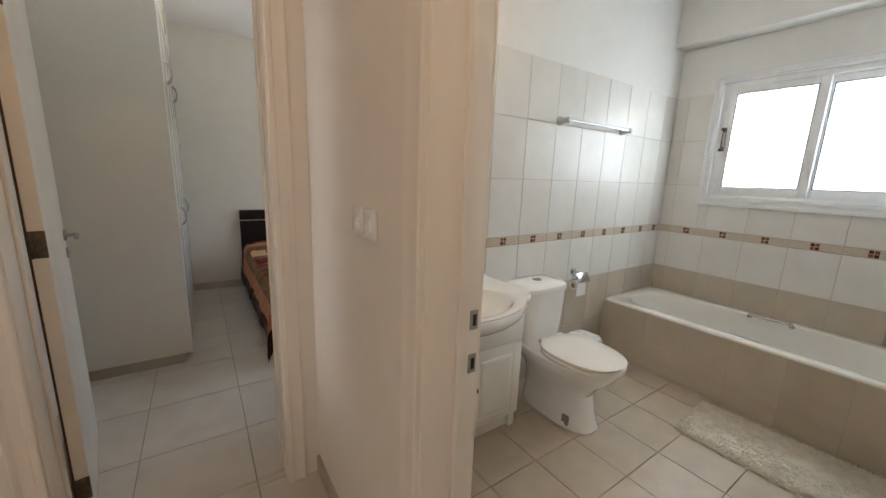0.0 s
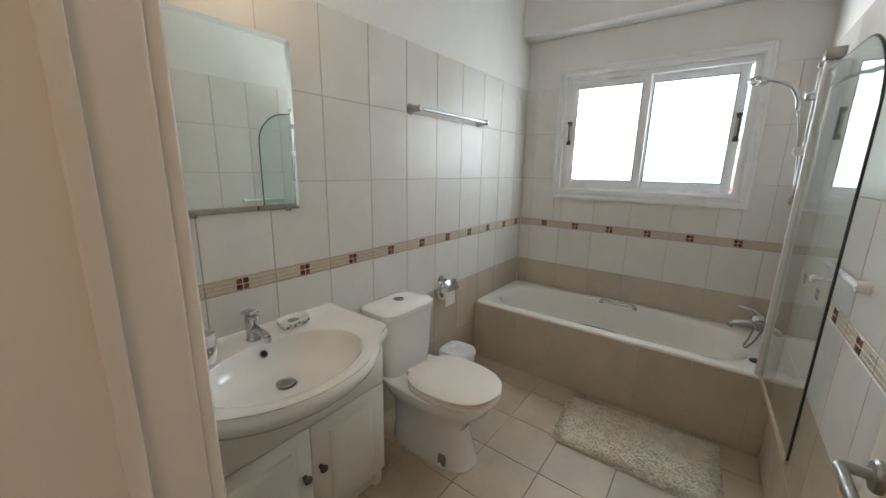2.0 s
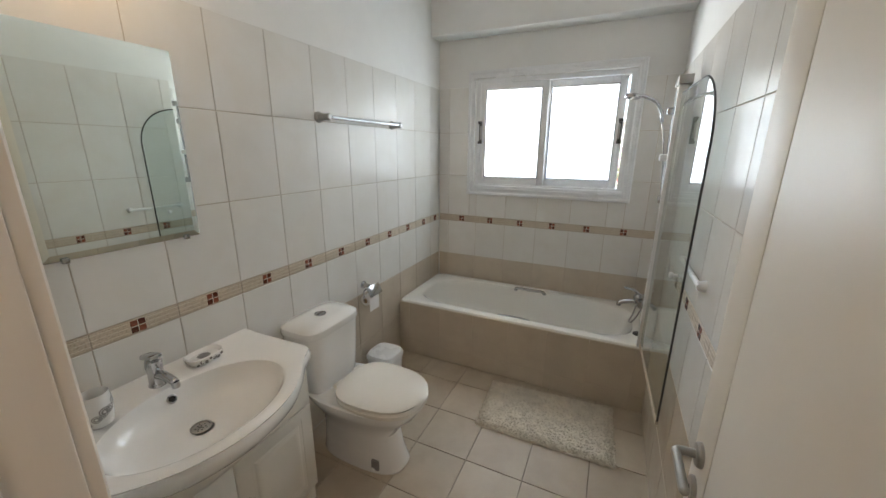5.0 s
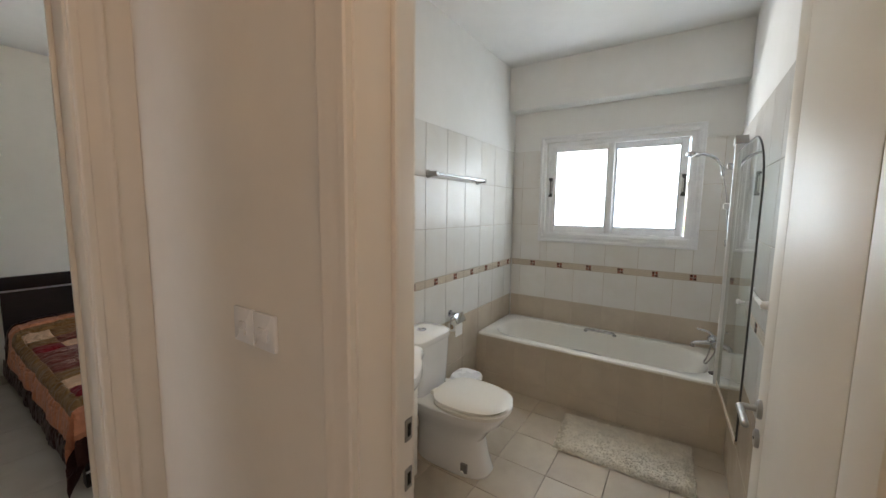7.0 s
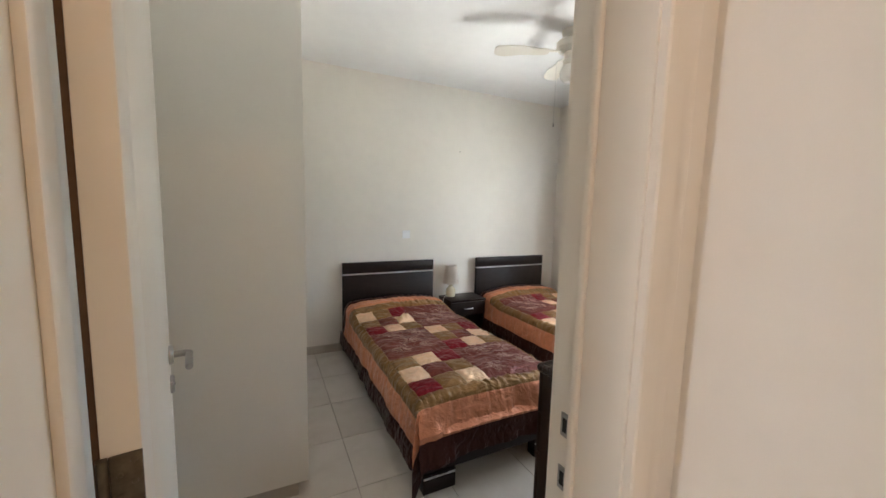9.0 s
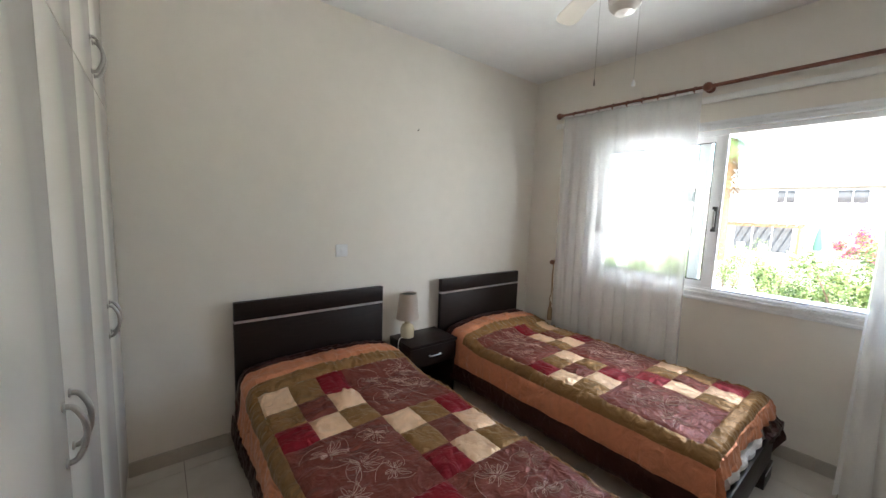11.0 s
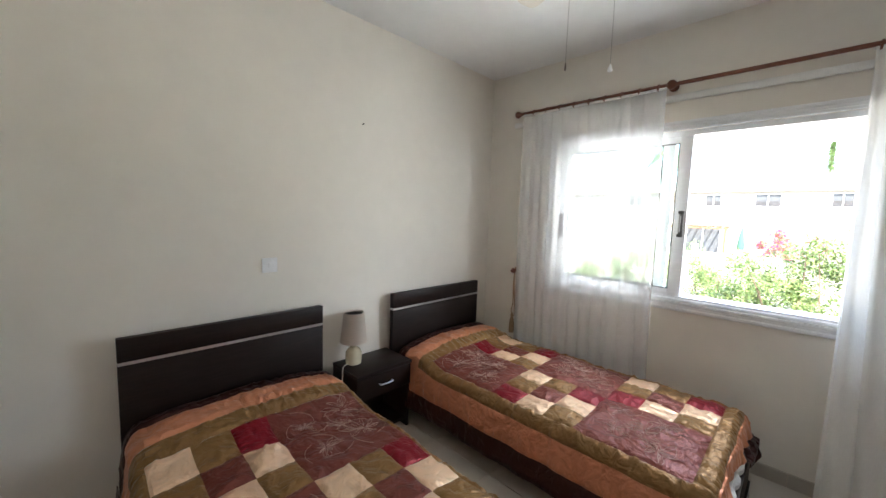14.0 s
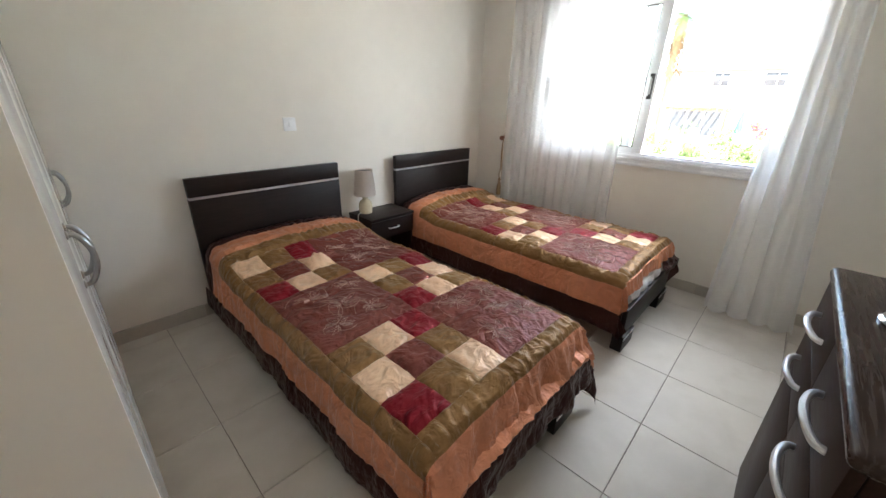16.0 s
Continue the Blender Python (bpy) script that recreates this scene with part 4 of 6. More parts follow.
# mirror with bevelled edge
mir = thing("wall_mirror", (1.73, BATH_N, 1.58), "frameless mirror with polished edges on tiles above washbasin", "mirror")
MX0, MX1, MZ0, MZ1, MY = 1.560, 2.000, 1.260, 1.895, BATH_N - 0.004
bm = bmesh.new()
o = [bm.verts.new((x, MY - 0.002, z)) for x, z in ((MX0, MZ0), (MX1, MZ0), (MX1, MZ1), (MX0, MZ1))]
i = [bm.verts.new((x, MY - 0.0045, z)) for x, z in ((MX0 + 0.02, MZ0 + 0.02), (MX1 - 0.02, MZ0 + 0.02), (MX1 - 0.02, MZ1 - 0.02), (MX0 + 0.02, MZ1 - 0.02))]
bm.faces.new(i)
for k in range(4):
    bm.faces.new((o[k], o[(k + 1) % 4], i[(k + 1) % 4], i[k]))
part("plate", bm, MIRROR, mir, smooth=False)
part("backing", boxes((MX0 + 0.001, MX1 - 0.001, MY - 0.0018, MY + 0.003, MZ0 + 0.001, MZ1 - 0.001)), surface("mirror_back", (0.16, 0.20, 0.19), 0.5), mir)
for x, z in ((MX0 + 0.05, MZ0 - 0.004), (MX1 - 0.05, MZ0 - 0.004)):
    part("clip", boxes((x - 0.009, x + 0.009, MY - 0.010, MY + 0.003, z - 0.004, z + 0.012), bev=0.002), CHROME, mir)

# lamp over the mirror
ml = thing("wall_lamp", (1.75, BATH_N, 2.20), "lit opal glass wall lamp over the mirror", "lamp")
part("back_plate", boxes((1.66, 1.84, BATH_N - 0.022, BATH_N - 0.001, 2.165, 2.25), bev=0.006), CHROME, ml)
bm = lathe(bmesh.new(), (1.75, 2.655, 2.17), [(0.075, 0), (0.092, 0.012), (0.094, 0.05), (0.080, 0.10), (0.060, 0.105)], 32)
bmesh.ops.scale(bm, verts=bm.verts, vec=(1.0, 0.85, 1.0), space=Matrix.Translation((-1.75, -2.655, -2.17)))
shade_ob = part("shade", bm, glow("lit_opal", (1.0, 0.74, 0.48), 1.6), ml, "glowing warm opal shade")
shade_ob.visible_shadow = False

# toilet
TX = 2.460
wc = thing("toilet", (TX, 2.4, 0.0), "white ceramic close-coupled toilet with its lid down", "toilet")
loops = [superloop(TX, 2.40, 0.0, 0.115, 0.215, 2.8, 48, 0.270), superloop(TX, 2.40, 0.012, 0.118, 0.22, 2.8, 48, 0.275), superloop(TX, 2.40, 0.10, 0.108, 0.215, 2.6, 48, 0.245), superloop(TX, 2.40, 0.20, 0.112, 0.215, 2.5, 48, 0.225),
         superloop(TX, 2.40, 0.27, 0.135, 0.235, 2.4, 48, 0.270), superloop(TX, 2.40, 0.325, 0.168, 0.270, 2.4, 48, 0.330), superloop(TX, 2.40, 0.365, 0.183, 0.30, 2.5, 48, 0.352), superloop(TX, 2.40, 0.388, 0.185, 0.31, 2.6, 48, 0.356), superloop(TX, 2.40, 0.394, 0.178, 0.30, 2.6, 48, 0.348)]
part("pan", loft(bmesh.new(), loops), CHINA, wc)
loops = [superloop(TX, 2.28, 0.395, 0.180, 0.185, 2.5, 48, 0.255), superloop(TX, 2.30, 0.402, 0.186, 0.170, 2.5, 48, 0.275), superloop(TX, 2.30, 0.414, 0.186, 0.170, 2.5, 48, 0.275), superloop(TX, 2.30, 0.420, 0.178, 0.165, 2.5, 48, 0.255)]
part("seat", loft(bmesh.new(), loops), SEAT, wc, "cream plastic seat")
loops = [superloop(TX, 2.30, 0.421, 0.178, 0.168, 2.5, 48, 0.256), superloop(TX, 2.30, 0.428, 0.186, 0.174, 2.5, 48, 0.264), superloop(TX, 2.30, 0.440, 0.184, 0.172, 2.5, 48, 0.275), superloop(TX, 2.30, 0.449, 0.160, 0.150, 2.4, 48, 0.238), superloop(TX, 2.30, 0.454, 0.09, 0.09, 2.2, 48, 0.15)]
part("lid", loft(bmesh.new(), loops), SEAT, wc, "cream plastic lid, closed")
for x in (TX - 0.075, TX + 0.075):
    part("hinge", rod(bmesh.new(), (x - 0.022, 2.472, 0.428), (x + 0.022, 2.472, 0.428), 0.014, 14), SEAT, wc)
loops = [superloop(TX, 2.625, 0.385, 0.150, 0.105, 5, 48), superloop(TX, 2.625, 0.40, 0.158, 0.108, 5, 48), superloop(TX, 2.625, 0.55, 0.172, 0.114, 5, 48), superloop(TX, 2.625, 0.700, 0.180, 0.118, 5, 48)]
part("cistern", loft(bmesh.new(), loops), CHINA, wc)
loops = [superloop(TX, 2.624, 0.700, 0.184, 0.121, 5, 48), superloop(TX, 2.624, 0.712, 0.188, 0.124, 5, 48), superloop(TX, 2.624, 0.735, 0.186, 0.122, 4.5, 48), superloop(TX, 2.624, 0.750, 0.165, 0.104, 4, 48), superloop(TX, 2.624, 0.756, 0.10, 0.06, 3, 48)]
part("cistern_lid", loft(bmesh.new(), loops), CHINA, wc)
bm = lathe(bmesh.new(), (TX, 2.624, 0.754), [(0.030, 0), (0.030, 0.004), (0.026, 0.006), (0.025, 0.004), (0.0, 0.006)], 28)
bt = part("flush_button", bm, CHROME, wc, "round chrome dual flush button")
part("button_split", boxes((TX - 0.024, TX + 0.024, 2.622, 2.626, 0.7575, 0.7608)), DARKMETAL, bt)
part("label", boxes((TX - 0.1125, TX - 0.100, 2.222, 2.262, 0.028, 0.080)), PRINT, wc, "small grey sticker")
bm = lathe(bmesh.new(), (TX - 0.113, 2.25, 0.03), [(0.010, 0), (0.009, 0.006), (0.0, 0.008)], 14, (-1, 0, 0))
part("screw_cap", bm, PVC, wc)

# valve and pedal bin beside the toilet
valve = thing("stop_valve", (2.72, BATH_N, 0.14), "small chrome stop valve with a braided pipe by the toilet", "valve")
bm = bmesh.new()
rod(bm, (2.70, BATH_N, 0.17), (2.70, 2.69, 0.17), 0.010, 14)
lathe(bm, (2.70, BATH_N, 0.17), [(0.024, 0), (0.022, 0.006), (0.011, 0.007)], 18, (0, -1, 0))
rod(bm, (2.70, 2.695, 0.155), (2.70, 2.695, 0.225), 0.011, 14)
part("body", bm, CHROME, valve)
part("pipe", tube(bmesh.new(), [(2.70, 2.695, 0.22), (2.695, 2.69, 0.30), (2.64, 2.68, 0.37), (2.57, 2.66, 0.39)], 0.006, 8), STEEL, valve)

BX, BY = 2.955, 2.575
bn = thing("pedal_bin", (BX, BY, 0.0), "small white plastic pedal bin beside the toilet", "bin")
loops = [superloop(BX, BY, 0.0, 0.085, 0.085, 4, 40), superloop(BX, BY, 0.25, 0.097, 0.097, 4, 40)]
part("body", loft(bmesh.new(), loops), PVC, bn)
loops = [superloop(BX, BY, 0.250, 0.103, 0.103, 4, 40), superloop(BX, BY, 0.268, 0.104, 0.104, 4, 40), superloop(BX, BY, 0.286, 0.096, 0.096, 3.6, 40), superloop(BX, BY, 0.292, 0.07, 0.07, 3, 40)]
part("lid", loft(bmesh.new(), loops), PVC, bn)
part("pedal", boxes((BX - 0.025, BX + 0.025, BY - 0.125, BY - 0.08, 0.006, 0.018), bev=0.004), PVC, bn)
part("grip", boxes((BX + 0.07, BX + 0.112, BY - 0.03, BY + 0.03, 0.245, 0.265), bev=0.005), PVC, bn)

# bath mat with a shaggy pile
mat = thing("bath_mat", (3.13, 1.545, 0.0), "cream shaggy cotton bath mat on the tiles by the tub", "rug")
M0 = [(2.885, 1.905), (2.895, 1.145), (3.385, 1.165), (3.335, 1.935)]


def on_mat(u, v):
    a, b, c, d = [Vector(p) for p in M0]
    return (a.lerp(b, u)).lerp(d.lerp(c, u), v)


bm = bmesh.new()
N, K = 44, 28
low, top = [], []
for i in range(N + 1):
    for j in range(K + 1):
        p = on_mat(i / N, j / K)
        edge = min(i, N - i, j, K - j) / 3
        top.append(bm.verts.new((p.x + 0.004 * random.uniform(-1, 1), p.y + 0.004 * random.uniform(-1, 1), 0.004 + 0.009 * min(1, edge) + 0.004 * noise.noise((p.x * 9, p.y * 9, 0)))))
for i in range(N):
    for j in range(K):
        a = i * (K + 1) + j
        bm.faces.new((top[a], top[a + K + 1], top[a + K + 2], top[a + 1]))
bmesh.ops.recalc_face_normals(bm, faces=bm.faces)
part("backing", bm, MATT, mat)
verts, faces = [], []
for k in range(9000):
    u, v = random.random(), random.random()
    p = on_mat(u, v)
    z = 0.008 + 0.004 * noise.noise((p.x * 9, p.y * 9, 0))
    a, l = random.uniform(0, 6.28), random.uniform(0.008, 0.019)
    dx, dy, w = math.cos(a) * l, math.sin(a) * l, 0.0032
    zz = z + random.uniform(0.004, 0.012)
    n = len(verts)
    verts += [(p.x - 3.13 - w * math.sin(a), p.y - 1.545 + w * math.cos(a), z), (p.x - 3.13 + w * math.sin(a), p.y - 1.545 - w * math.cos(a), z), (p.x - 3.13, p.y - 1.545, z + 0.006), (p.x - 3.13 + dx, p.y - 1.545 + dy, zz)]
    faces += [(n, n + 3, n + 2), (n + 1, n + 2, n + 3), (n, n + 1, n + 3)]
me = bpy.data.meshes.new("shag")
me.from_pydata(verts, [], faces)
me.materials.append(MATT)
pile = new("shag", me)
pile.parent = mat
tagged(pile, "tufted cotton pile", kind="stuff")

# light switches on the hall wall
for y, lab in ((2.1095, "pair of rockers"), (2.0295, "rocker")):
    sw = thing("light_switch", (HALL_X, y, 1.235), "square white plastic light switch on the hall wall", "light switch", "switches by the bathroom door")
    h = 0.0395
    part("plate", boxes((HALL_X - 0.011, HALL_X - 0.001, y - h, y + h, 1.24 - 0.040, 1.24 + 0.040), bev=0.003), PVC, sw)
    for k in range(2 if y > 2.08 else 1):
        z = 1.235 + (0.008 - 0.016 * k if y > 2.08 else 0)
        w = 0.012 if y > 2.08 else 0.018
        part("rocker", boxes((HALL_X - 0.016, HALL_X - 0.009, y - w, y + w, z - (0.007 if y > 2.08 else 0.014), z + (0.007 if y > 2.08 else 0.014)), bev=0.002), PVC, sw)


# ---- bedroom ----
# beds: built once and copied
bed = thing("bed", (1.61, 4.9, 0.0), "single bed with a dark wenge headboard with a silver strip", "bed", "pair of single beds")
HB0, HB1, HBY0, HBY1 = 1.122, 2.095, 5.872, 5.912
part("headboard", boxes((HB0, HB1, HBY0, HBY1, 0.02, 0.785), bev=0.003), WENGE, bed)
part("headboard_top", boxes((HB0, HB1, HBY0, HBY1, 0.799, 0.908), bev=0.003), WENGE, bed)
part("silver_strip", boxes((HB0 + 0.001, HB1 - 0.001, HBY0 - 0.001, HBY1 - 0.002, 0.785, 0.799)), SILVER, bed, "thin silver inlay strip")
for x in (HB0 + 0.06, HB1 - 0.06):
    part("leg", boxes((x - 0.04, x + 0.04, HBY0, HBY1, 0.0, 0.02)), WENGE, bed)
R0, R1, FY = 1.145, 2.045, 3.868
for x in (R0, R1 - 0.025):
    part("side_rail", boxes((x, x + 0.025, FY + 0.03, HBY0, 0.115, 0.285), bev=0.003), WENGE, bed)
part("footboard", boxes((R0, R1, FY, FY + 0.028, 0.105, 0.285), bev=0.003), WENGE, bed)
for x0 in (R0, R1 - 0.185):
    lg = part("leg", boxes((x0, x0 + 0.185, FY - 0.010, FY + 0.055, 0.0, 0.105), bev=0.003), WENGE, bed, "dark block leg")
    part("strip", boxes((x0 + 0.002, x0 + 0.183, FY - 0.0125, FY - 0.009, 0.082, 0.093)), SILVER, lg, "silver inlay strip")
part("slats", boxes(*[(R0 + 0.025, R1 - 0.025, y, y + 0.07, 0.235, 0.255) for y in (3.95 + 0.16 * k for k in range(12))]), surface("pale_slat_wood", (0.45, 0.33, 0.2), 0.6), bed)
bed2 = copy_thing(bed, pose(1.61 + 1.525, 4.9, 0.0))
for b, x in ((0.0, 1.0), (1.525, 2.0)):
    mt = solid("mattress", boxes((R0 + 0.012 + b, R1 - 0.012 + b, FY + 0.115, HBY0 - 0.004, 0.256, 0.435), bev=0.035, seg=4), S_SHEET, "white mattress on the slats, hidden by its quilt", "mattress", group="pair of mattresses")
    bm = loft(bmesh.new(), [superloop(1.61 + b, 5.755, z, a, d, 3.2, 44) for z, a, d in ((0.436, 0.36, 0.06), (0.45, 0.40, 0.085), (0.475, 0.42, 0.10), (0.505, 0.41, 0.095), (0.525, 0.36, 0.07), (0.535, 0.25, 0.03))])
    solid("pillow", bm, S_DARK, "dark brown satin pillow tucked under the quilt", "pillow", group="pillows on the beds")

# patchwork quilts
TOPW, FOOT_Y, EDGE_R = 0.985, 3.905, 0.055


def quilt_point(cx, c, s, lift, seed):
    """c: metres across from the middle line, s: metres up the bed from its foot edge; both run on down the sides."""
    half_w = TOPW / 2
    def fold(v, flare):
        # distance over the edge, with a rounded shoulder: (outward, down)
        if v <= -EDGE_R:
            return v, 0.0
        a = min((v + EDGE_R) / (EDGE_R * math.pi / 2), 1.0) * math.pi / 2
        over = max(v + EDGE_R - EDGE_R * math.pi / 2, 0.0)
        return -EDGE_R + EDGE_R * math.sin(a) + flare * over, EDGE_R * (1 - math.cos(a)) + over
    ox, dx = fold(abs(c) - half_w, 0.10)
    oy, dy = fold(-s, 0.32)
    head = max(0.0, min(1.0, (s - 1.46) / 0.26))
    z = 0.462 + 0.018 * (1 - min(1.0, (c / half_w) ** 2)) + 0.075 * head * head * (3 - 2 * head) * max(0.0, 1 - (c / (half_w + 0.12)) ** 4)
    down = math.hypot(dx, dy)
    wave = 0.012 * noise.noise((c * 3.1, s * 4.3 + seed, 1.7)) + 0.005 * noise.noise((c * 11, s * 11 + seed, 4.1))
    crease = abs(noise.noise((c * 9 + 3.0 * noise.noise((c * 4, s * 4, seed)), s * 15 + seed, 6.4)))
    wave += 0.010 * (0.35 - crease) + 0.006 * (0.35 - abs(noise.noise((c * 21 + seed, s * 13, 2.9))))
    if seed < 5:
        wave += 0.042 * math.exp(-((c + 0.07) / 0.05) ** 2 - ((s - 1.34) / 0.035) ** 2) * (1 + noise.noise((c * 30, s * 30, 5.0)))
    hang = min(1.0, down / 0.12)
    ripple = hang * (0.020 * noise.noise((s * 6.0 + seed, c * 2.0, 2.2)) + 0.006 * noise.noise((s * 17 + seed, c * 3, 7.7)) if dx > dy else 0.030 * noise.noise((c * 9 + seed, s * 1.5, 2.2)) + 0.014 * noise.noise((c * 26 + seed, s * 2.5, 7.7)))
    if dx > 0.02 and dy > 0.02:
        ripple += 0.045 * min(1.0, min(dx, dy) / 0.12) * math.sin(7.0 * math.atan2(dy, dx) + seed)
    p = Vector((cx + math.copysign(half_w + ox, c), FOOT_Y - oy, z - down))
    out = Vector((math.copysign(1, c) if dx > 0.02 else 0, -1 if dy > 0.02 else 0, 0))
    if out.length:
        out.normalize()
    n = (Vector((0, 0, 1)) * (1 - hang) + out * hang)
    q = p + n * (lift + (wave if hang < 0.5 else wave * 0.6)) + out * ripple
    if dy > 0.02 and q.z < 0.33 and abs(c) < half_w + 0.02:
        q.y = min(q.y, 3.851 - lift)
    return q


def patch(quilt, name, mat, cx, c0, c1, s0, s1, seed, n, m, puff=0.011, label="", pucker=0.006):
    bm = bmesh.new()
    grid = []
    for i in range(n + 1):
        for j in range(m + 1):
            u, v = i / n, j / m
            swell = puff * ((1 - (2 * u - 1) ** 4) * (1 - (2 * v - 1) ** 4)) ** 0.6 - 0.002
            c, s = c0 + (c1 - c0) * u, s0 + (s1 - s0) * v
            inner = (1 - (2 * u - 1) ** 4) * (1 - (2 * v - 1) ** 4)
            swell += 0.0035 * noise.noise((c0 * 9 + u * 4, s0 * 9 + v * 4, seed)) * inner
            # the seams gather the satin into short folds square to them
            eu, ev = min(u, 1 - u) * (c1 - c0), min(v, 1 - v) * (s1 - s0)
            across = noise.noise((c * 6 + seed, s * 44, 3.3)) * math.exp(-eu / 0.06)
            along = noise.noise((c * 44, s * 6 + seed, 9.1)) * math.exp(-ev / 0.06)
            swell += pucker * (across + along) * min(1.0, 4 * inner + 0.25)
            grid.append(bm.verts.new(quilt_point(cx, c, s, swell, seed)))
    for i in range(n):
        for j in range(m):
            a = i * (m + 1) + j
            bm.faces.new((grid[a], grid[a + m + 1], grid[a + m + 2], grid[a + 1]))
    ob = part(name, bm, mat, quilt, label)
    return ob


def stitch(bm, cx, seed, pts, r=0.0008):
    path = [quilt_point(cx, c, s, 0.0115, seed) for c, s in pts]
    tube(bm, path, r, 4, 1)


def embroidery(quilt, block, cx, c0, s0, bw, bl, seed, rng):
    bm = bmesh.new()
    for k in range(5):
        fc, fs = c0 + bw * (0.26, 0.70, 0.30, 0.74, 0.52)[k] + rng.uniform(-0.03, 0.03), s0 + bl * (0.25, 0.30, 0.72, 0.76, 0.50)[k] + rng.uniform(-0.03, 0.03)
        turn, full = rng.uniform(0, 6.28), rng.uniform(0.06, 0.10)
        for q in range(12):
            # uneven petals in two strokes each, drawn like a loose spray
            a = turn + q * 6.283 / 12 + rng.uniform(-0.38, 0.38)
            size = full * rng.uniform(0.35, 1.25)
            lean = rng.uniform(-0.35, 0.35)
            for bend in (-1, 1):
                pts = []
                for w in range(9):
                    t = w / 8
                    r = size * (0.12 + 0.88 * t)
                    d = a + lean * t * t + bend * 0.15 * math.sin(math.pi * t)
                    c, s = fc + r * math.cos(d), fs + r * math.sin(d)
                    pts.append((min(max(c, c0 + 0.015), c0 + bw - 0.015), min(max(s, s0 + 0.015), s0 + bl - 0.015)))
                stitch(bm, cx, seed, pts)
        for q in range(3):
            a = turn + 1.1 + q * 2.1
            pts = []
            for w in range(10):
                t = w / 9
                d = a + 1.5 * t
                c, s = fc + (size * 0.8 + 0.05 * t) * math.cos(d), fs + (size * 0.8 + 0.05 * t) * math.sin(d)
                pts.append((min(max(c, c0 + 0.015), c0 + bw - 0.015), min(max(s, s0 + 0.015), s0 + bl - 0.015)))
            stitch(bm, cx, seed, pts)
    part("embroidery", bm, THREAD, block, "pale embroidered flower outlines")


NINE = ((S_RED, S_CREAM, S_OLIVE), (S_OLIVE, S_BROWN, S_CREAM), (S_CREAM, S_OLIVE, S_RED))
NINE3 = ((S_OLIVE, S_CREAM, S_RED), (S_CREAM, S_BROWN, S_OLIVE), (S_RED, S_OLIVE, S_CREAM))
NINE2 = ((S_RED, S_OLIVE, S_CREAM), (S_CREAM, S_BROWN, S_OLIVE), (S_OLIVE, S_CREAM, S_RED))


def quilt(cx, seed, turned, label, BW):
    ob = thing("quilt", (cx, 4.9, 0.45), label, "quilt", "patchwork quilts on the beds")
    rng = random.Random(seed)
    BL, B1, B2, B3 = 0.503, 0.090, 0.150, 0.125
    S0, S1 = B1, B1 + 3 * BL
    for row in range(3):
        for col in range(2):
            c0, s0 = -BW + col * BW, S0 + row * BL
            nine = (row + col) % 2 == (1 if turned else 0)
            if nine:
                pat = NINE3 if turned else NINE2 if row == 0 else NINE
                for i in range(3):
                    for j in range(3):
                        m = pat[i][j]
                        patch(ob, "patch", m, cx, c0 + BW * j / 3, c0 + BW * (j + 1) / 3, s0 + BL * i / 3, s0 + BL * (i + 1) / 3, seed, 14, 16)
            else:
                b = patch(ob, "patch", S_BROWN, cx, c0, c0 + BW, s0, s0 + BL, seed, 38, 44, 0.012, "large brown satin patch with embroidered flowers")
                embroidery(ob, b, cx, c0, s0, BW, BL, seed, rng)
    lo, hi, a, z = -BW, BW, S0, S1
    for w, m, nm in ((B1, S_OLIVE, "olive_border"), (B2, S_ORANGE, "copper_border"), (B3, S_DARK, "brown_hem")):
        long_n, wide_n, tuck = 190, 96, 0.019 if m is not S_DARK else 0.009
        # the second quilt is drawn up at the foot: a short copper edge, its hem tucked in but for one corner
        fw = w if not turned or m is S_OLIVE else 0.085
        left = 0.18 if turned and m is S_DARK else lo
        patch(ob, nm, m, cx, lo - w, lo, a - fw, z + w, seed, 9, long_n, 0.009, "", tuck)
        patch(ob, nm, m, cx, hi, hi + w, a - fw, z + w, seed, 9, long_n, 0.009, "", tuck)
        patch(ob, nm, m, cx, left, hi, a - fw, a, seed, wide_n, 9, 0.009, "", tuck)
        patch(ob, nm, m, cx, lo, hi, z, z + w * (0.55 if m is S_DARK else 1.0), seed, wide_n, 9, 0.009, "", tuck)
        lo, hi, a, z = lo - w, hi + w, a - fw, z + w
    return ob


quilt(1.618, 3.0, False, "brown, burgundy, olive and cream satin patchwork quilt with copper border", 0.452)
quilt(3.148, 8.0, True, "satin patchwork quilt with olive and copper borders near the window", 0.435)
sheet = bmesh.new()
loft(sheet, [[Vector((2.74 + 0.81 * k / 40, y + 0.010 * math.sin(k * 0.9) * f, z + 0.008 * math.sin(k * 1.7) * f)) for k in range(41)] + [Vector((3.55 - 0.81 * k / 40, y + 0.03, z)) for k in range(41)] for y, z, f in ((3.895, 0.288, 1), (3.882, 0.305, 1), (3.880, 0.325, 0.7), (3.892, 0.345, 0.3), (3.92, 0.355, 0))])
solid("bed_sheet", sheet, S_SHEET, "white cotton sheet showing under the quilt at the foot", "sheet", base=(3.145, 3.93, 0.29))

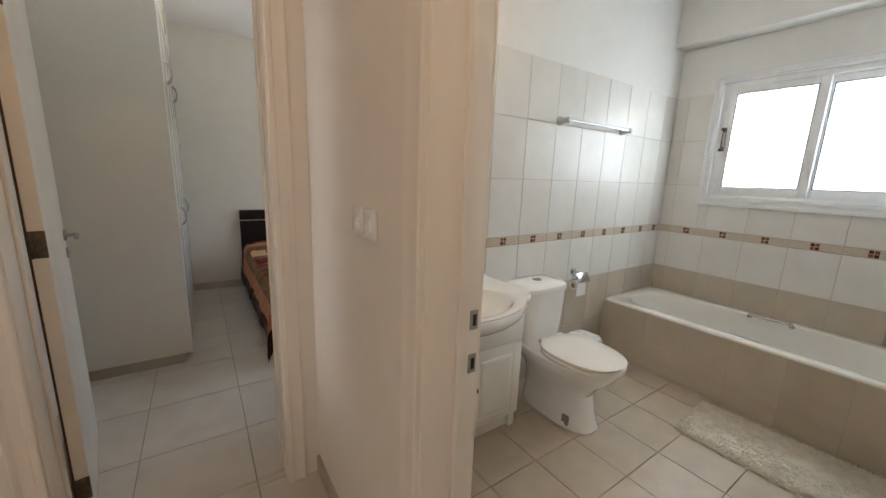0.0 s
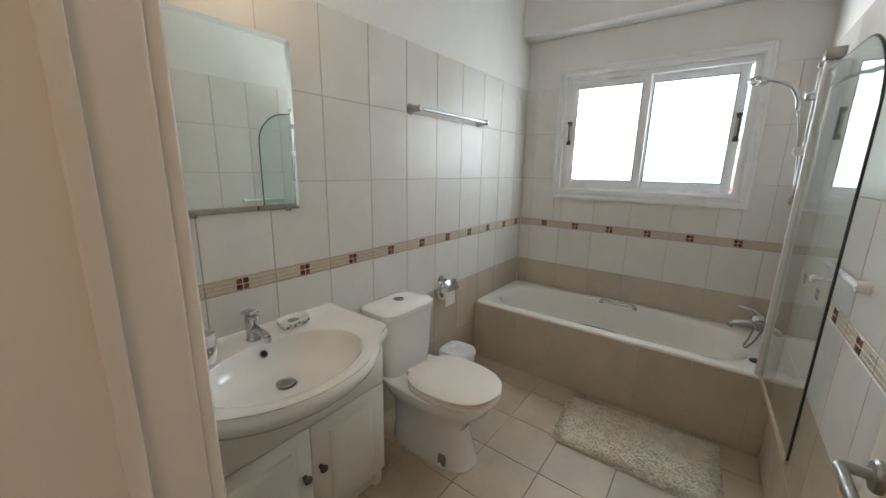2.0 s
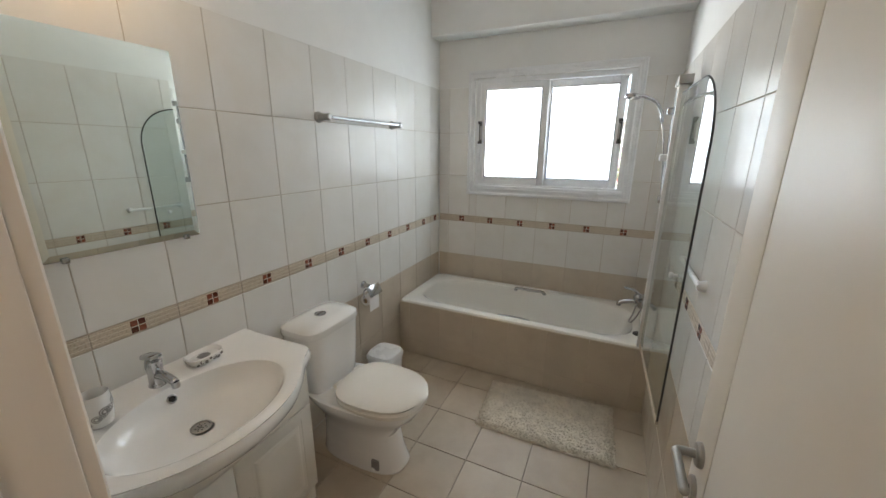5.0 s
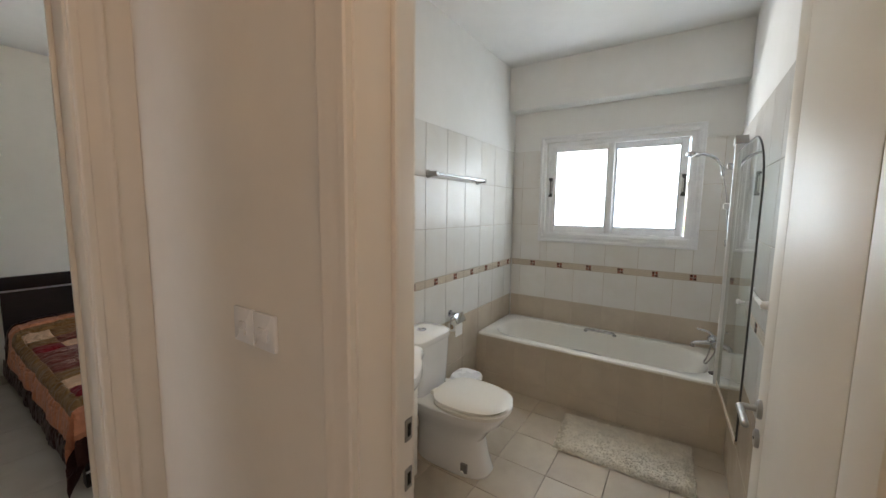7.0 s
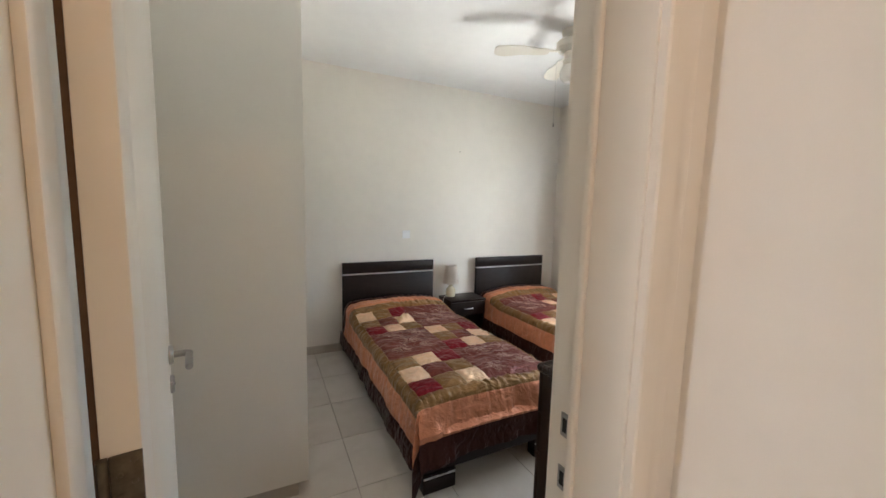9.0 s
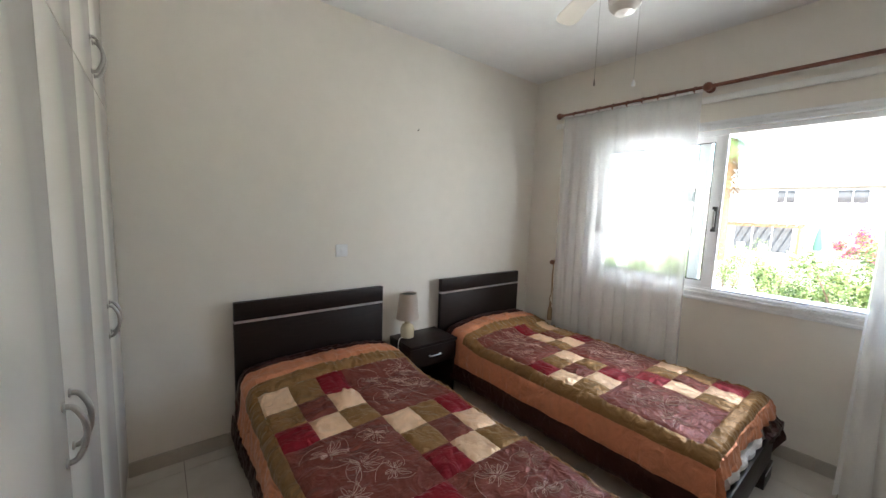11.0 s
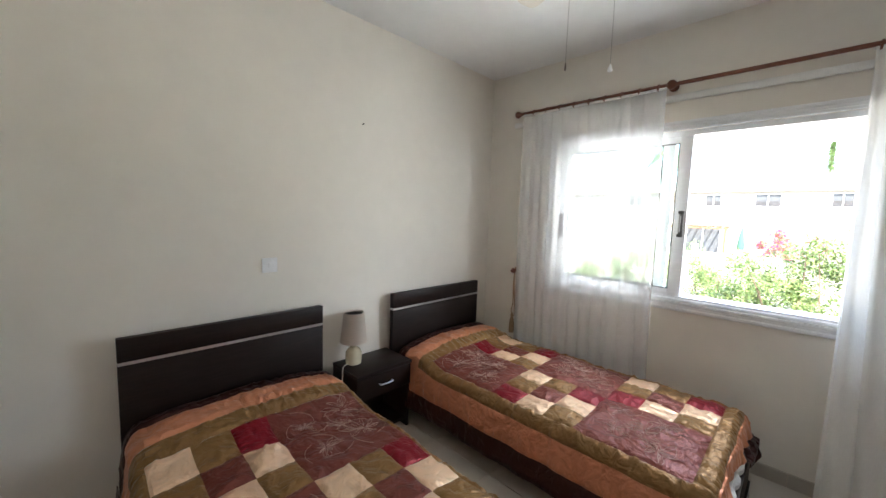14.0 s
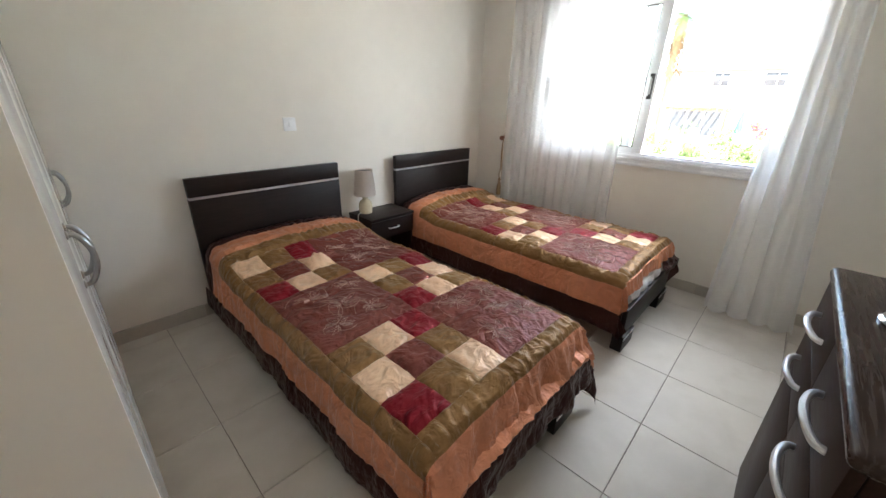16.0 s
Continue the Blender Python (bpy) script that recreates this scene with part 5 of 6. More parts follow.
# nightstand
ns = thing("nightstand", (2.41, 5.8, 0.0), "dark wenge nightstand with one drawer and an open shelf", "nightstand")
N0, N1, NF, NB = 2.200, 2.638, 5.645, 5.945
part("top", boxes((N0, N1, NF - 0.010, NB, 0.466, 0.488), bev=0.003), WENGE, ns)
for x in (N0 + 0.004, N1 - 0.024):
    part("side", boxes((x, x + 0.020, NF + 0.008, NB, 0.0, 0.466), bev=0.002), WENGE, ns)
part("back", boxes((N0 + 0.024, N1 - 0.024, NB - 0.012, NB - 0.002, 0.02, 0.466)), WENGE, ns)
part("shelf", boxes((N0 + 0.024, N1 - 0.024, NF + 0.02, NB - 0.012, 0.05, 0.068)), WENGE, ns)
dr = part("drawer", boxes((N0 + 0.006, N1 - 0.006, NF - 0.004, NF + 0.014, 0.315, 0.460), bev=0.003), WENGE, ns)
part("drawer_box", boxes((N0 + 0.03, N1 - 0.03, NF + 0.014, NB - 0.03, 0.325, 0.44)), WENGE, ns)
cxn = (N0 + N1) / 2
part("handle", tube(bmesh.new(), [(cxn - 0.048, NF - 0.002, 0.392), (cxn - 0.046, NF - 0.022, 0.392), (cxn, NF - 0.025, 0.392), (cxn + 0.046, NF - 0.022, 0.392), (cxn + 0.048, NF - 0.002, 0.392)], 0.005, 8), SILVER, dr, "slim silver handle")

# bedside lamp
LX, LY, LZ = 2.300, 5.845, 0.489
lamp = thing("table_lamp", (LX, LY, LZ), "small table lamp with a cream ceramic base and beige fabric shade", "lamp")
part("base", lathe(bmesh.new(), (LX, LY, LZ), [(0.046, 0), (0.052, 0.006), (0.054, 0.05), (0.052, 0.078), (0.040, 0.100), (0.022, 0.112), (0.020, 0.125), (0.028, 0.132), (0.024, 0.142), (0.012, 0.146), (0.0, 0.147)], 32), POT, lamp, "ribbed cream ceramic base")
bm = lathe(bmesh.new(), (LX, LY, LZ + 0.150), [(0.088, 0), (0.066, 0.200)], 40)
bm.faces.ensure_lookup_table()
for fc in [fc for fc in bm.faces if len(fc.verts) > 4]:
    bm.faces.remove(fc)
bmesh.ops.solidify(bm, geom=bm.faces[:], thickness=0.002)
part("shade", bm, SHADE, lamp, "beige fabric shade")
part("stem", rod(bmesh.new(), (LX, LY, LZ + 0.145), (LX, LY, LZ + 0.26), 0.011, 12), CABLE, lamp)
bm = bmesh.new()
lathe(bm, (LX, LY, LZ + 0.335), [(0.066, 0), (0.066, 0.002), (0.063, 0.002), (0.063, 0)], 32)
for k in range(3):
    a = k * 2.094
    rod(bm, (LX, LY, LZ + 0.26), (LX + 0.064 * math.cos(a), LY + 0.064 * math.sin(a), LZ + 0.336), 0.0015, 6)
part("ring", bm, STEEL, lamp)
part("cable", tube(bmesh.new(), [(LX - 0.050, LY - 0.01, LZ + 0.008), (LX - 0.085, LY - 0.03, LZ + 0.012), (LX - 0.112, LY - 0.055, LZ + 0.002), (LX - 0.124, LY - 0.07, LZ - 0.06), (LX - 0.126, LY - 0.05, LZ - 0.20), (LX - 0.126, LY + 0.03, LZ - 0.40), (LX - 0.124, LY + 0.10, 0.02)], 0.003, 6), CABLE, lamp, "white cable")

# sockets and nail on the head wall
so = thing("wall_switch", (1.805, BED_N, 1.18), "square white plastic bedside switch on the wall", "light switch")
part("plate", boxes((1.763, 1.849, BED_N - 0.010, BED_N - 0.001, 1.137, 1.223), bev=0.003), PVC, so)
part("rocker", boxes((1.796, 1.816, BED_N - 0.014, BED_N - 0.009, 1.165, 1.195), bev=0.002), PVC, so)
nl = solid("nail", rod(bmesh.new(), (2.425, BED_N + 0.01, 2.092), (2.425, BED_N - 0.018, 2.100), 0.0035, 8), DARKMETAL, "small rusty nail stuck in the plaster wall", "nail", base=(2.425, BED_N, 2.095))

# wardrobe
wr = thing("wardrobe", (0.31, 5.03, 0.0), "tall built-in white laminate wardrobe with four doors and top boxes", "wardrobe")
W0, W1, WF, WS, WN = 0.004, 0.585, 0.605, 4.115, 5.945
part("side", boxes((W0, WF + 0.018, WS, WS + 0.018, 0.075, 2.40), bev=0.001), WHITE_LAM, wr, "plain white end panel")
part("side", boxes((W0, W1, WN - 0.018, WN, 0.075, 2.40)), WHITE_LAM, wr)
part("back", boxes((W0, W0 + 0.006, WS + 0.018, WN - 0.018, 0.075, 2.40)), WHITE_LAM, wr)
part("plinth", boxes((W0, 0.575, WS + 0.012, WN, 0.0, 0.075)), SKIRT, wr, "beige tiled plinth")
part("deck", boxes((W0, W1, WS + 0.018, WN - 0.018, 0.076, 0.094)), WHITE_LAM, wr)
part("shelf", boxes((W0 + 0.007, W1, WS + 0.018, WN - 0.018, 1.895, 1.913)), WHITE_LAM, wr)
part("top_box", boxes((W0, 0.420, WS - 0.0015, WN, 2.403, 2.765), bev=0.001), WHITE_LAM, wr, "top box reaching the ceiling")
part("filler", boxes((0.4215, WF + 0.018, WS + 0.004, WN, 2.4015, 2.768)), CREAM_LAM, wr, "cream filler panel under the ceiling")
step = (WN - WS - 0.022) / 4
for k in range(4):
    y0, y1 = WS + 0.020 + step * k + 0.0015, WS + 0.020 + step * (k + 1) - 0.0015
    hy = y1 - 0.035 if k % 2 == 0 else y0 + 0.035
    for z0, z1, hz in ((0.082, 1.905, 1.0), (1.909, 2.398, 2.02)):
        d = part("door", boxes((WF, WF + 0.018, y0, y1, z0, z1), bev=0.0015), GLOSS_LAM, wr)
        xf = WF + 0.018
        bm = tube(bmesh.new(), [(xf - 0.001, hy, hz - 0.062), (xf + 0.016, hy, hz - 0.058), (xf + 0.030, hy, hz - 0.030), (xf + 0.034, hy, hz), (xf + 0.030, hy, hz + 0.030), (xf + 0.016, hy, hz + 0.058), (xf - 0.001, hy, hz + 0.062)], 0.0062, 10, 5)
        for q in (-0.062, 0.062):
            lathe(bm, (xf, hy, hz + q), [(0.010, 0), (0.010, 0.003), (0.007, 0.005)], 16, (1, 0, 0))
        part("handle", bm, STEEL, d, "bowed brushed metal handle")

# chest of drawers
ch = thing("chest_of_drawers", (1.75, 3.05, 0.0), "dark brown chest of drawers with bowed silver handles", "chest of drawers")
C0, C1, CF, CB, CT = 1.315, 2.185, 3.228, 2.836, 0.93
part("top", boxes((C0 - 0.012, C1 + 0.012, CB, CF + 0.028, CT - 0.034, CT), bev=0.016, seg=5), CHEST_TOP, ch)
for x in (C0, C1 - 0.020):
    part("side", boxes((x, x + 0.020, CB + 0.004, CF, 0.0, CT - 0.030), bev=0.002), CHEST, ch)
part("back", boxes((C0 + 0.020, C1 - 0.020, CB + 0.004, CB + 0.012, 0.05, CT - 0.030)), CHEST, ch)
part("plinth", boxes((C0 + 0.020, C1 - 0.020, CF - 0.05, CF - 0.032, 0.0, 0.06)), CHEST, ch)
part("bottom", boxes((C0 + 0.020, C1 - 0.020, CB + 0.012, CF - 0.02, 0.06, 0.078)), CHEST, ch)
mid = (C0 + C1) / 2
for z0, z1, pull in ((0.066, 0.596, False), (0.600, 0.746, True), (0.750, 0.897, True)):
    for x0, x1 in ((C0 + 0.002, mid - 0.0015), (mid + 0.0015, C1 - 0.002)):
        d = part("drawer" if pull else "door", boxes((x0, x1, CF + 0.001, CF + 0.019, z0, z1), bev=0.002), CHEST, ch)
        if not pull:
            continue
        part("drawer_box", boxes((x0 + 0.03, x1 - 0.03, CB + 0.03, CF + 0.001, z0 + 0.02, z1 - 0.03)), CHEST, d)
        xc, zc, yf = (x0 + x1) / 2, (z0 + z1) / 2, CF + 0.018
        bm = tube(bmesh.new(), [(xc - 0.092, yf - 0.001, zc - 0.006), (xc - 0.084, yf + 0.016, zc - 0.004), (xc - 0.045, yf + 0.029, zc), (xc, yf + 0.033, zc + 0.001), (xc + 0.045, yf + 0.029, zc), (xc + 0.084, yf + 0.016, zc - 0.004), (xc + 0.092, yf - 0.001, zc - 0.006)], 0.0078, 10, 5)
        part("handle", bm, SILVER, d, "bowed silver handle")
st = thing("round_stand", (1.84, 3.105, CT), "round chrome stand base on the chest of drawers", "stand")
part("base", lathe(bmesh.new(), (1.84, 3.105, CT), [(0.087, 0), (0.088, 0.006), (0.082, 0.012), (0.03, 0.018), (0.014, 0.024)], 40), CHROME, st)
part("stem", rod(bmesh.new(), (1.84, 3.105, CT + 0.02), (1.84, 3.105, CT + 0.11), 0.009, 14), CHROME, st)

# ceiling fan
FX, FYY, FZ = 2.50, 4.42, BED_CEIL
fan = thing("ceiling_fan", (FX, FYY, FZ), "cream four-blade ceiling fan with a glass globe light", "ceiling fan")
part("canopy", lathe(bmesh.new(), (FX, FYY, FZ), [(0.070, 0), (0.068, -0.03), (0.045, -0.055), (0.03, -0.06)], 28), FANWHITE, fan)
part("motor", lathe(bmesh.new(), (FX, FYY, FZ), [(0.030, -0.058), (0.085, -0.066), (0.105, -0.085), (0.105, -0.125), (0.085, -0.145), (0.04, -0.150)], 32), FANWHITE, fan)
part("light_fitting", lathe(bmesh.new(), (FX, FYY, FZ), [(0.042, -0.149), (0.048, -0.17), (0.040, -0.20), (0.052, -0.215), (0.055, -0.235), (0.045, -0.245)], 28), FANWHITE, fan)
part("globe", lathe(bmesh.new(), (FX, FYY, FZ), [(0.046, -0.240), (0.062, -0.262), (0.072, -0.295), (0.066, -0.335), (0.040, -0.362), (0.0, -0.370)], 32), OPAL, fan, "white glass globe")
for k in range(4):
    a = radians(64 + 90 * k)
    turn = Matrix.Translation((FX, FYY, FZ)) @ Matrix.Rotation(a, 4, "Z")
    bm = boxes((0.09, 0.20, -0.016, 0.016, -0.147, -0.141), bev=0.002)
    bm.transform(turn)
    b = part("blade_iron", bm, FANWHITE, fan)
    bm = loft(bmesh.new(), [[Vector((0.36 + 0.20 * (abs(math.cos(t)) ** 0.35) * math.copysign(1, math.cos(t)), (0.052 + 0.012 * math.copysign(1, math.cos(t))) * (abs(math.sin(t)) ** 0.5) * math.copysign(1, math.sin(t)), z)) for t in (2 * math.pi * q / 36 for q in range(36))] for z in (-0.153, -0.147)])
    bm.transform(turn @ Matrix.Translation((0, 0, -0.150)) @ Matrix.Rotation(radians(10), 4, "X") @ Matrix.Translation((0, 0, 0.150)))
    part("blade", bm, FANWHITE, fan)
for (dx, dy), z, w in (((0.030, -0.055), 2.11, 0.010), ((-0.045, 0.095), 2.13, 0.004)):
    x, y = FX + dx, FYY + dy
    bm = rod(bmesh.new(), (x, y, FZ - 0.22), (x, y, z), 0.0009, 6)
    pc = part("pull_chain", bm, STEEL, fan, "thin pull chain")
    part("bob", lathe(bmesh.new(), (x, y, z - 0.03), [(0.0, 0), (w, 0.006), (w * 0.8, 0.018), (0.002, 0.032)], 14), PVC if w > 0.005 else DARKMETAL, pc)

# curtain rod with rings
RX0, RZ, RY0, RY1 = 3.795, 2.390, 3.345, 5.600
cr = thing("curtain_rod", (RX0, 4.47, RZ), "red-brown turned wooden curtain rod with rings and ball ends", "curtain rod")
part("pole", rod(bmesh.new(), (RX0, RY0, RZ), (RX0, RY1, RZ), 0.0125, 18), RODWOOD, cr)
for y, s in ((RY0, -1), (RY1, 1)):
    part("finial", lathe(bmesh.new(), (RX0, y, RZ), [(0.013, 0), (0.018, 0.006), (0.014, 0.012), (0.024, 0.022), (0.029, 0.036), (0.024, 0.052), (0.010, 0.061), (0.0, 0.062)], 24, (0, s, 0)), RODWOOD, cr, "turned ball end")
for y in (RY0 + 0.06, 4.466, RY1 - 0.06):
    big = abs(y - 4.466) < 0.01
    bm = rod(bmesh.new(), (RX0, y, RZ), (BED_E, y, RZ), 0.011, 14)
    lathe(bm, (BED_E, y, RZ), [(0.030, 0), (0.030, 0.010), (0.016, 0.018), (0.011, 0.02)], 20, (-1, 0, 0))
    if big:
        ball(bm, (RX0 - 0.002, y, RZ), 0.030, (1, 1, 1), 20)
    part("bracket", bm, RODWOOD, cr)
ring_at = [4.54 + 0.117 * k for k in range(9)] + [3.375 + 0.030 * k for k in range(8)]
for y in ring_at:
    bm = lathe(bmesh.new(), (RX0, y, RZ - 0.006), [(0.0160, -0.0055), (0.0225, -0.0055), (0.0245, 0.0), (0.0225, 0.0055), (0.0160, 0.0055), (0.0160, -0.0055)], 20, (0.0, 1, 0.12))
    part("ring", bm, RODWOOD, cr)


def curtain(name, top, bottom, z0, z1, waves, deep, label, lean=0.0, seed=0.0, nu=150, nv=44, cloth=VOILE):
    """Sheer cloth between (y0, y1) at the top and at the bottom, in soft upright folds."""
    bm = bmesh.new()
    g = []
    for j in range(nv + 1):
        v = j / nv
        z = z1 + (z0 - z1) * v
        y0, y1 = top[0] + (bottom[0] - top[0]) * v ** 1.3, top[1] + (bottom[1] - top[1]) * v ** 1.3
        for i in range(nu + 1):
            u = i / nu
            amp = deep * (0.35 + 0.65 * min(1, v * 3)) * (0.7 + 0.3 * noise.noise((u * 6, v * 1.2, seed)))
            ph = 2 * math.pi * waves * (u + 0.030 * noise.noise((u * 5, v * 1.3, seed + 3)))
            x = 3.792 - lean * v ** 1.4 + amp * math.sin(ph) + 0.15 * amp * math.sin(2.3 * ph + 1 + seed)
            y = y0 + (y1 - y0) * u + 0.5 * amp * math.cos(ph)
            g.append(bm.verts.new((min(x, 3.850), y, z + 0.006 * math.sin(ph) * (1 if v > 0.98 else 0))))
    for j in range(nv):
        for i in range(nu):
            a = j * (nu + 1) + i
            bm.faces.new((g[a], g[a + 1], g[a + nu + 2], g[a + nu + 1]))
    ob = thing(name, (3.79, (top[0] + top[1]) / 2, z0), label, "curtain", "sheer curtains at the window")
    part("cloth", bm, cloth, ob)
    bm = bmesh.new()
    hem = [(3.789 + deep * 0.2 * math.sin(2 * math.pi * waves * q / 80), top[0] + (top[1] - top[0]) * q / 80, z1 + 0.004) for q in range(81)]
    part("heading_tape", tube(bm, hem, 0.009, 6, 1), S_SHEET, ob, "gathered white heading tape")
    return ob


curtain("curtain", (4.490, 5.575), (4.455, 5.560), 0.05, 2.366, 11, 0.018, "white sheer voile curtain drawn over half the window", seed=1.0)
curtain("curtain", (3.365, 3.605), (3.120, 3.630), 0.018, 2.366, 4.5, 0.030, "white sheer voile curtain gathered at the open end of the window", 0.16, 5.0, 130, cloth=VOILE_GATHERED)

# tie-back hooks with a cord
for y, cord in ((5.605, True), (3.33, False)):
    hk = thing("tieback_hook", (BED_E, y, 1.02), "turned red-brown wooden tieback knob on the wall", "curtain hook", "tieback hooks by the window")
    bm = lathe(bmesh.new(), (BED_E, y, 1.02), [(0.020, 0), (0.020, 0.008), (0.010, 0.014), (0.009, 0.050), (0.020, 0.058), (0.024, 0.072), (0.018, 0.086), (0.0, 0.090)], 20, (-1, 0, 0))
    part("knob", bm, RODWOOD if cord else SILVER, hk)
    if cord:
        bm = tube(bmesh.new(), [(3.825, y, 1.05), (3.822, y + 0.012, 0.90), (3.824, y + 0.010, 0.72), (3.820, y + 0.022, 0.64), (3.825, y - 0.008, 0.60), (3.828, y - 0.005, 0.70), (3.826, y + 0.008, 0.90), (3.825, y, 1.05)], 0.0045, 7)
        cd = part("cord", bm, CORD, hk, "tan twisted cord")
        part("tassel", lathe(bmesh.new(), (3.822, y + 0.012, 0.44), [(0.022, 0), (0.024, 0.06), (0.018, 0.12), (0.010, 0.14), (0.014, 0.16), (0.006, 0.185)], 18), CORD, cd)


# ---- outside ----
GZ = -1.20
ground = solid("ground", boxes((-900, 900, -900, 900, GZ - 1.0, GZ)), surface("dry_ground", (0.42, 0.38, 0.30), 0.95, var=0.25, big=0.6, fine=12, bumpy=0.6, depth=0.02), "pale dry ground with sparse grass", "ground", "structure", smooth=False)
RENDER = surface("white_render", (0.36, 0.34, 0.31), 0.85, var=0.05, bumpy=0.3)
ROOF = surface("clay_roof", (0.42, 0.22, 0.14), 0.85, var=0.25, big=3)
TIMBER = surface("pergola_timber", (0.20, 0.10, 0.045), 0.7, var=0.2)
DGLASS = surface("dark_window_glass", (0.09, 0.095, 0.10), 0.45, var=0.2, bumpy=0, spec=0.15)
SHUT = surface("grey_shutter", (0.07, 0.065, 0.065), 0.6, var=0.15)
LEAF = surface("oleander_leaf", (0.11, 0.17, 0.05), 0.5, var=0.4, big=6)
LEAF2 = surface("pale_leaf", (0.24, 0.30, 0.11), 0.5, var=0.3, big=6)
PINK = surface("bougainvillea_pink", (0.55, 0.06, 0.16), 0.6, var=0.25)
BARK = surface("bark", (0.16, 0.11, 0.075), 0.9, var=0.35, big=8, bumpy=0.8, depth=0.01)
DRY = surface("dry_frond", (0.17, 0.10, 0.045), 0.8, var=0.3)


def ring_frame(x0, x1, y0, y1, z0, z1, w):
    """One rectangular frame of bars w wide, facing along x."""
    bm = bmesh.new()
    rings = [[bm.verts.new((x, y, z)) for y, z in ((y0 + d, z0 + d), (y1 - d, z0 + d), (y1 - d, z1 - d), (y0 + d, z1 - d))] for x, d in ((x0, 0), (x0, w), (x1, w), (x1, 0))]
    for a in range(4):
        p, q = rings[a], rings[(a + 1) % 4]
        for k in range(4):
            bm.faces.new((p[k], p[(k + 1) % 4], q[(k + 1) % 4], q[k]))
    bmesh.ops.recalc_face_normals(bm, faces=bm.faces)
    return bm


house = thing("house", (44, 8, GZ), "white two-storey house with a timber pergola across the garden", "house")
part("wall", boxes((42, 50, -8, 24, GZ, 4.25), bev=0.02), RENDER, house)
part("roof", boxes((41.6, 50.4, -8.4, 24.4, 4.25, 4.48), bev=0.03), RENDER, house, "flat white roof slab")
part("parapet", boxes((41.95, 42.0, -8, 24, 1.28, 1.42)), RENDER, house)
for y, w in ((9.98, 0.55), (6.26, 0.8), (2.0, 0.55), (-3.0, 0.7), (16.5, 0.7)):
    wd = part("window", boxes((41.97, 42.05, y - w, y + w, 3.00, 4.00)), DGLASS, house)
    part("frame", ring_frame(41.93, 41.968, y - w - 0.07, y + w + 0.07, 2.93, 4.07, 0.07), PVC, wd)
    part("mullion", boxes((41.93, 41.966, y - 0.03, y + 0.03, 3.00, 4.00)), PVC, wd)
    for k in range(5):
        part("slat", boxes((41.94, 41.965, y - w, y + w, 3.05 + 0.09 * k, 3.10 + 0.09 * k)), SHUT, wd)
for y0, y1 in ((9.2, 13.2), (-4, 0)):
    d = part("patio_door", boxes((41.96, 42.05, y0, y1, GZ + 0.05, 0.95)), DGLASS, house)
    for k in range(4):
        part("stile", boxes((41.92, 41.958, y0 + (y1 - y0 - 0.08) * k / 3, y0 + (y1 - y0 - 0.08) * k / 3 + 0.08, GZ + 0.05, 0.95)), PVC, d)
pg = part("pergola_beam", boxes((39.35, 39.5, 8.4, 13.8, 0.98, 1.10)), TIMBER, house, "brown timber pergola beam")
for k in range(10):
    part("rafter", boxes((39.3, 41.99, 8.6 + 0.55 * k, 8.69 + 0.55 * k, 1.10, 1.22)), TIMBER, pg)
for y in (8.5, 13.5):
    part("post", boxes((39.35, 39.5, y, y + 0.15, GZ, 0.98)), TIMBER, pg)
fence = thing("fence", (32, 6, GZ), "low white garden wall with a rail", "garden wall")
part("wall", boxes((31.9, 32.1, -10, 24, GZ, -0.55)), RENDER, fence)
umb = thing("garden_umbrella", (38.6, 7.4, GZ), "closed dark green garden umbrella", "umbrella")
part("pole", rod(bmesh.new(), (38.6, 7.4, GZ), (38.6, 7.4, 1.15), 0.03, 10), PVC, umb)
part("canopy", lathe(bmesh.new(), (38.6, 7.4, -0.6), [(0.20, 0), (0.26, 0.2), (0.16, 1.1), (0.03, 1.8)], 12), surface("green_canvas", (0.05, 0.12, 0.09), 0.8), umb)
for k, (x, y) in enumerate(((37.5, 10.2), (37.8, 11.6))):
    gc = thing("garden_chair", (x, y, GZ), "white plastic garden chair on the terrace", "chair", "garden chairs")
    part("seat", boxes((x - 0.25, x + 0.25, y - 0.25, y + 0.25, GZ + 0.40, GZ + 0.45), bev=0.02), PVC, gc)
    part("backrest", boxes((x - 0.27, x - 0.22, y - 0.25, y + 0.25, GZ + 0.45, GZ + 0.90), bev=0.02), PVC, gc)
    for dx in (-0.22, 0.22):
        for dy in (-0.22, 0.22):
            part("leg", boxes((x + dx - 0.02, x + dx + 0.02, y + dy - 0.02, y + dy + 0.02, GZ, GZ + 0.40)), PVC, gc)


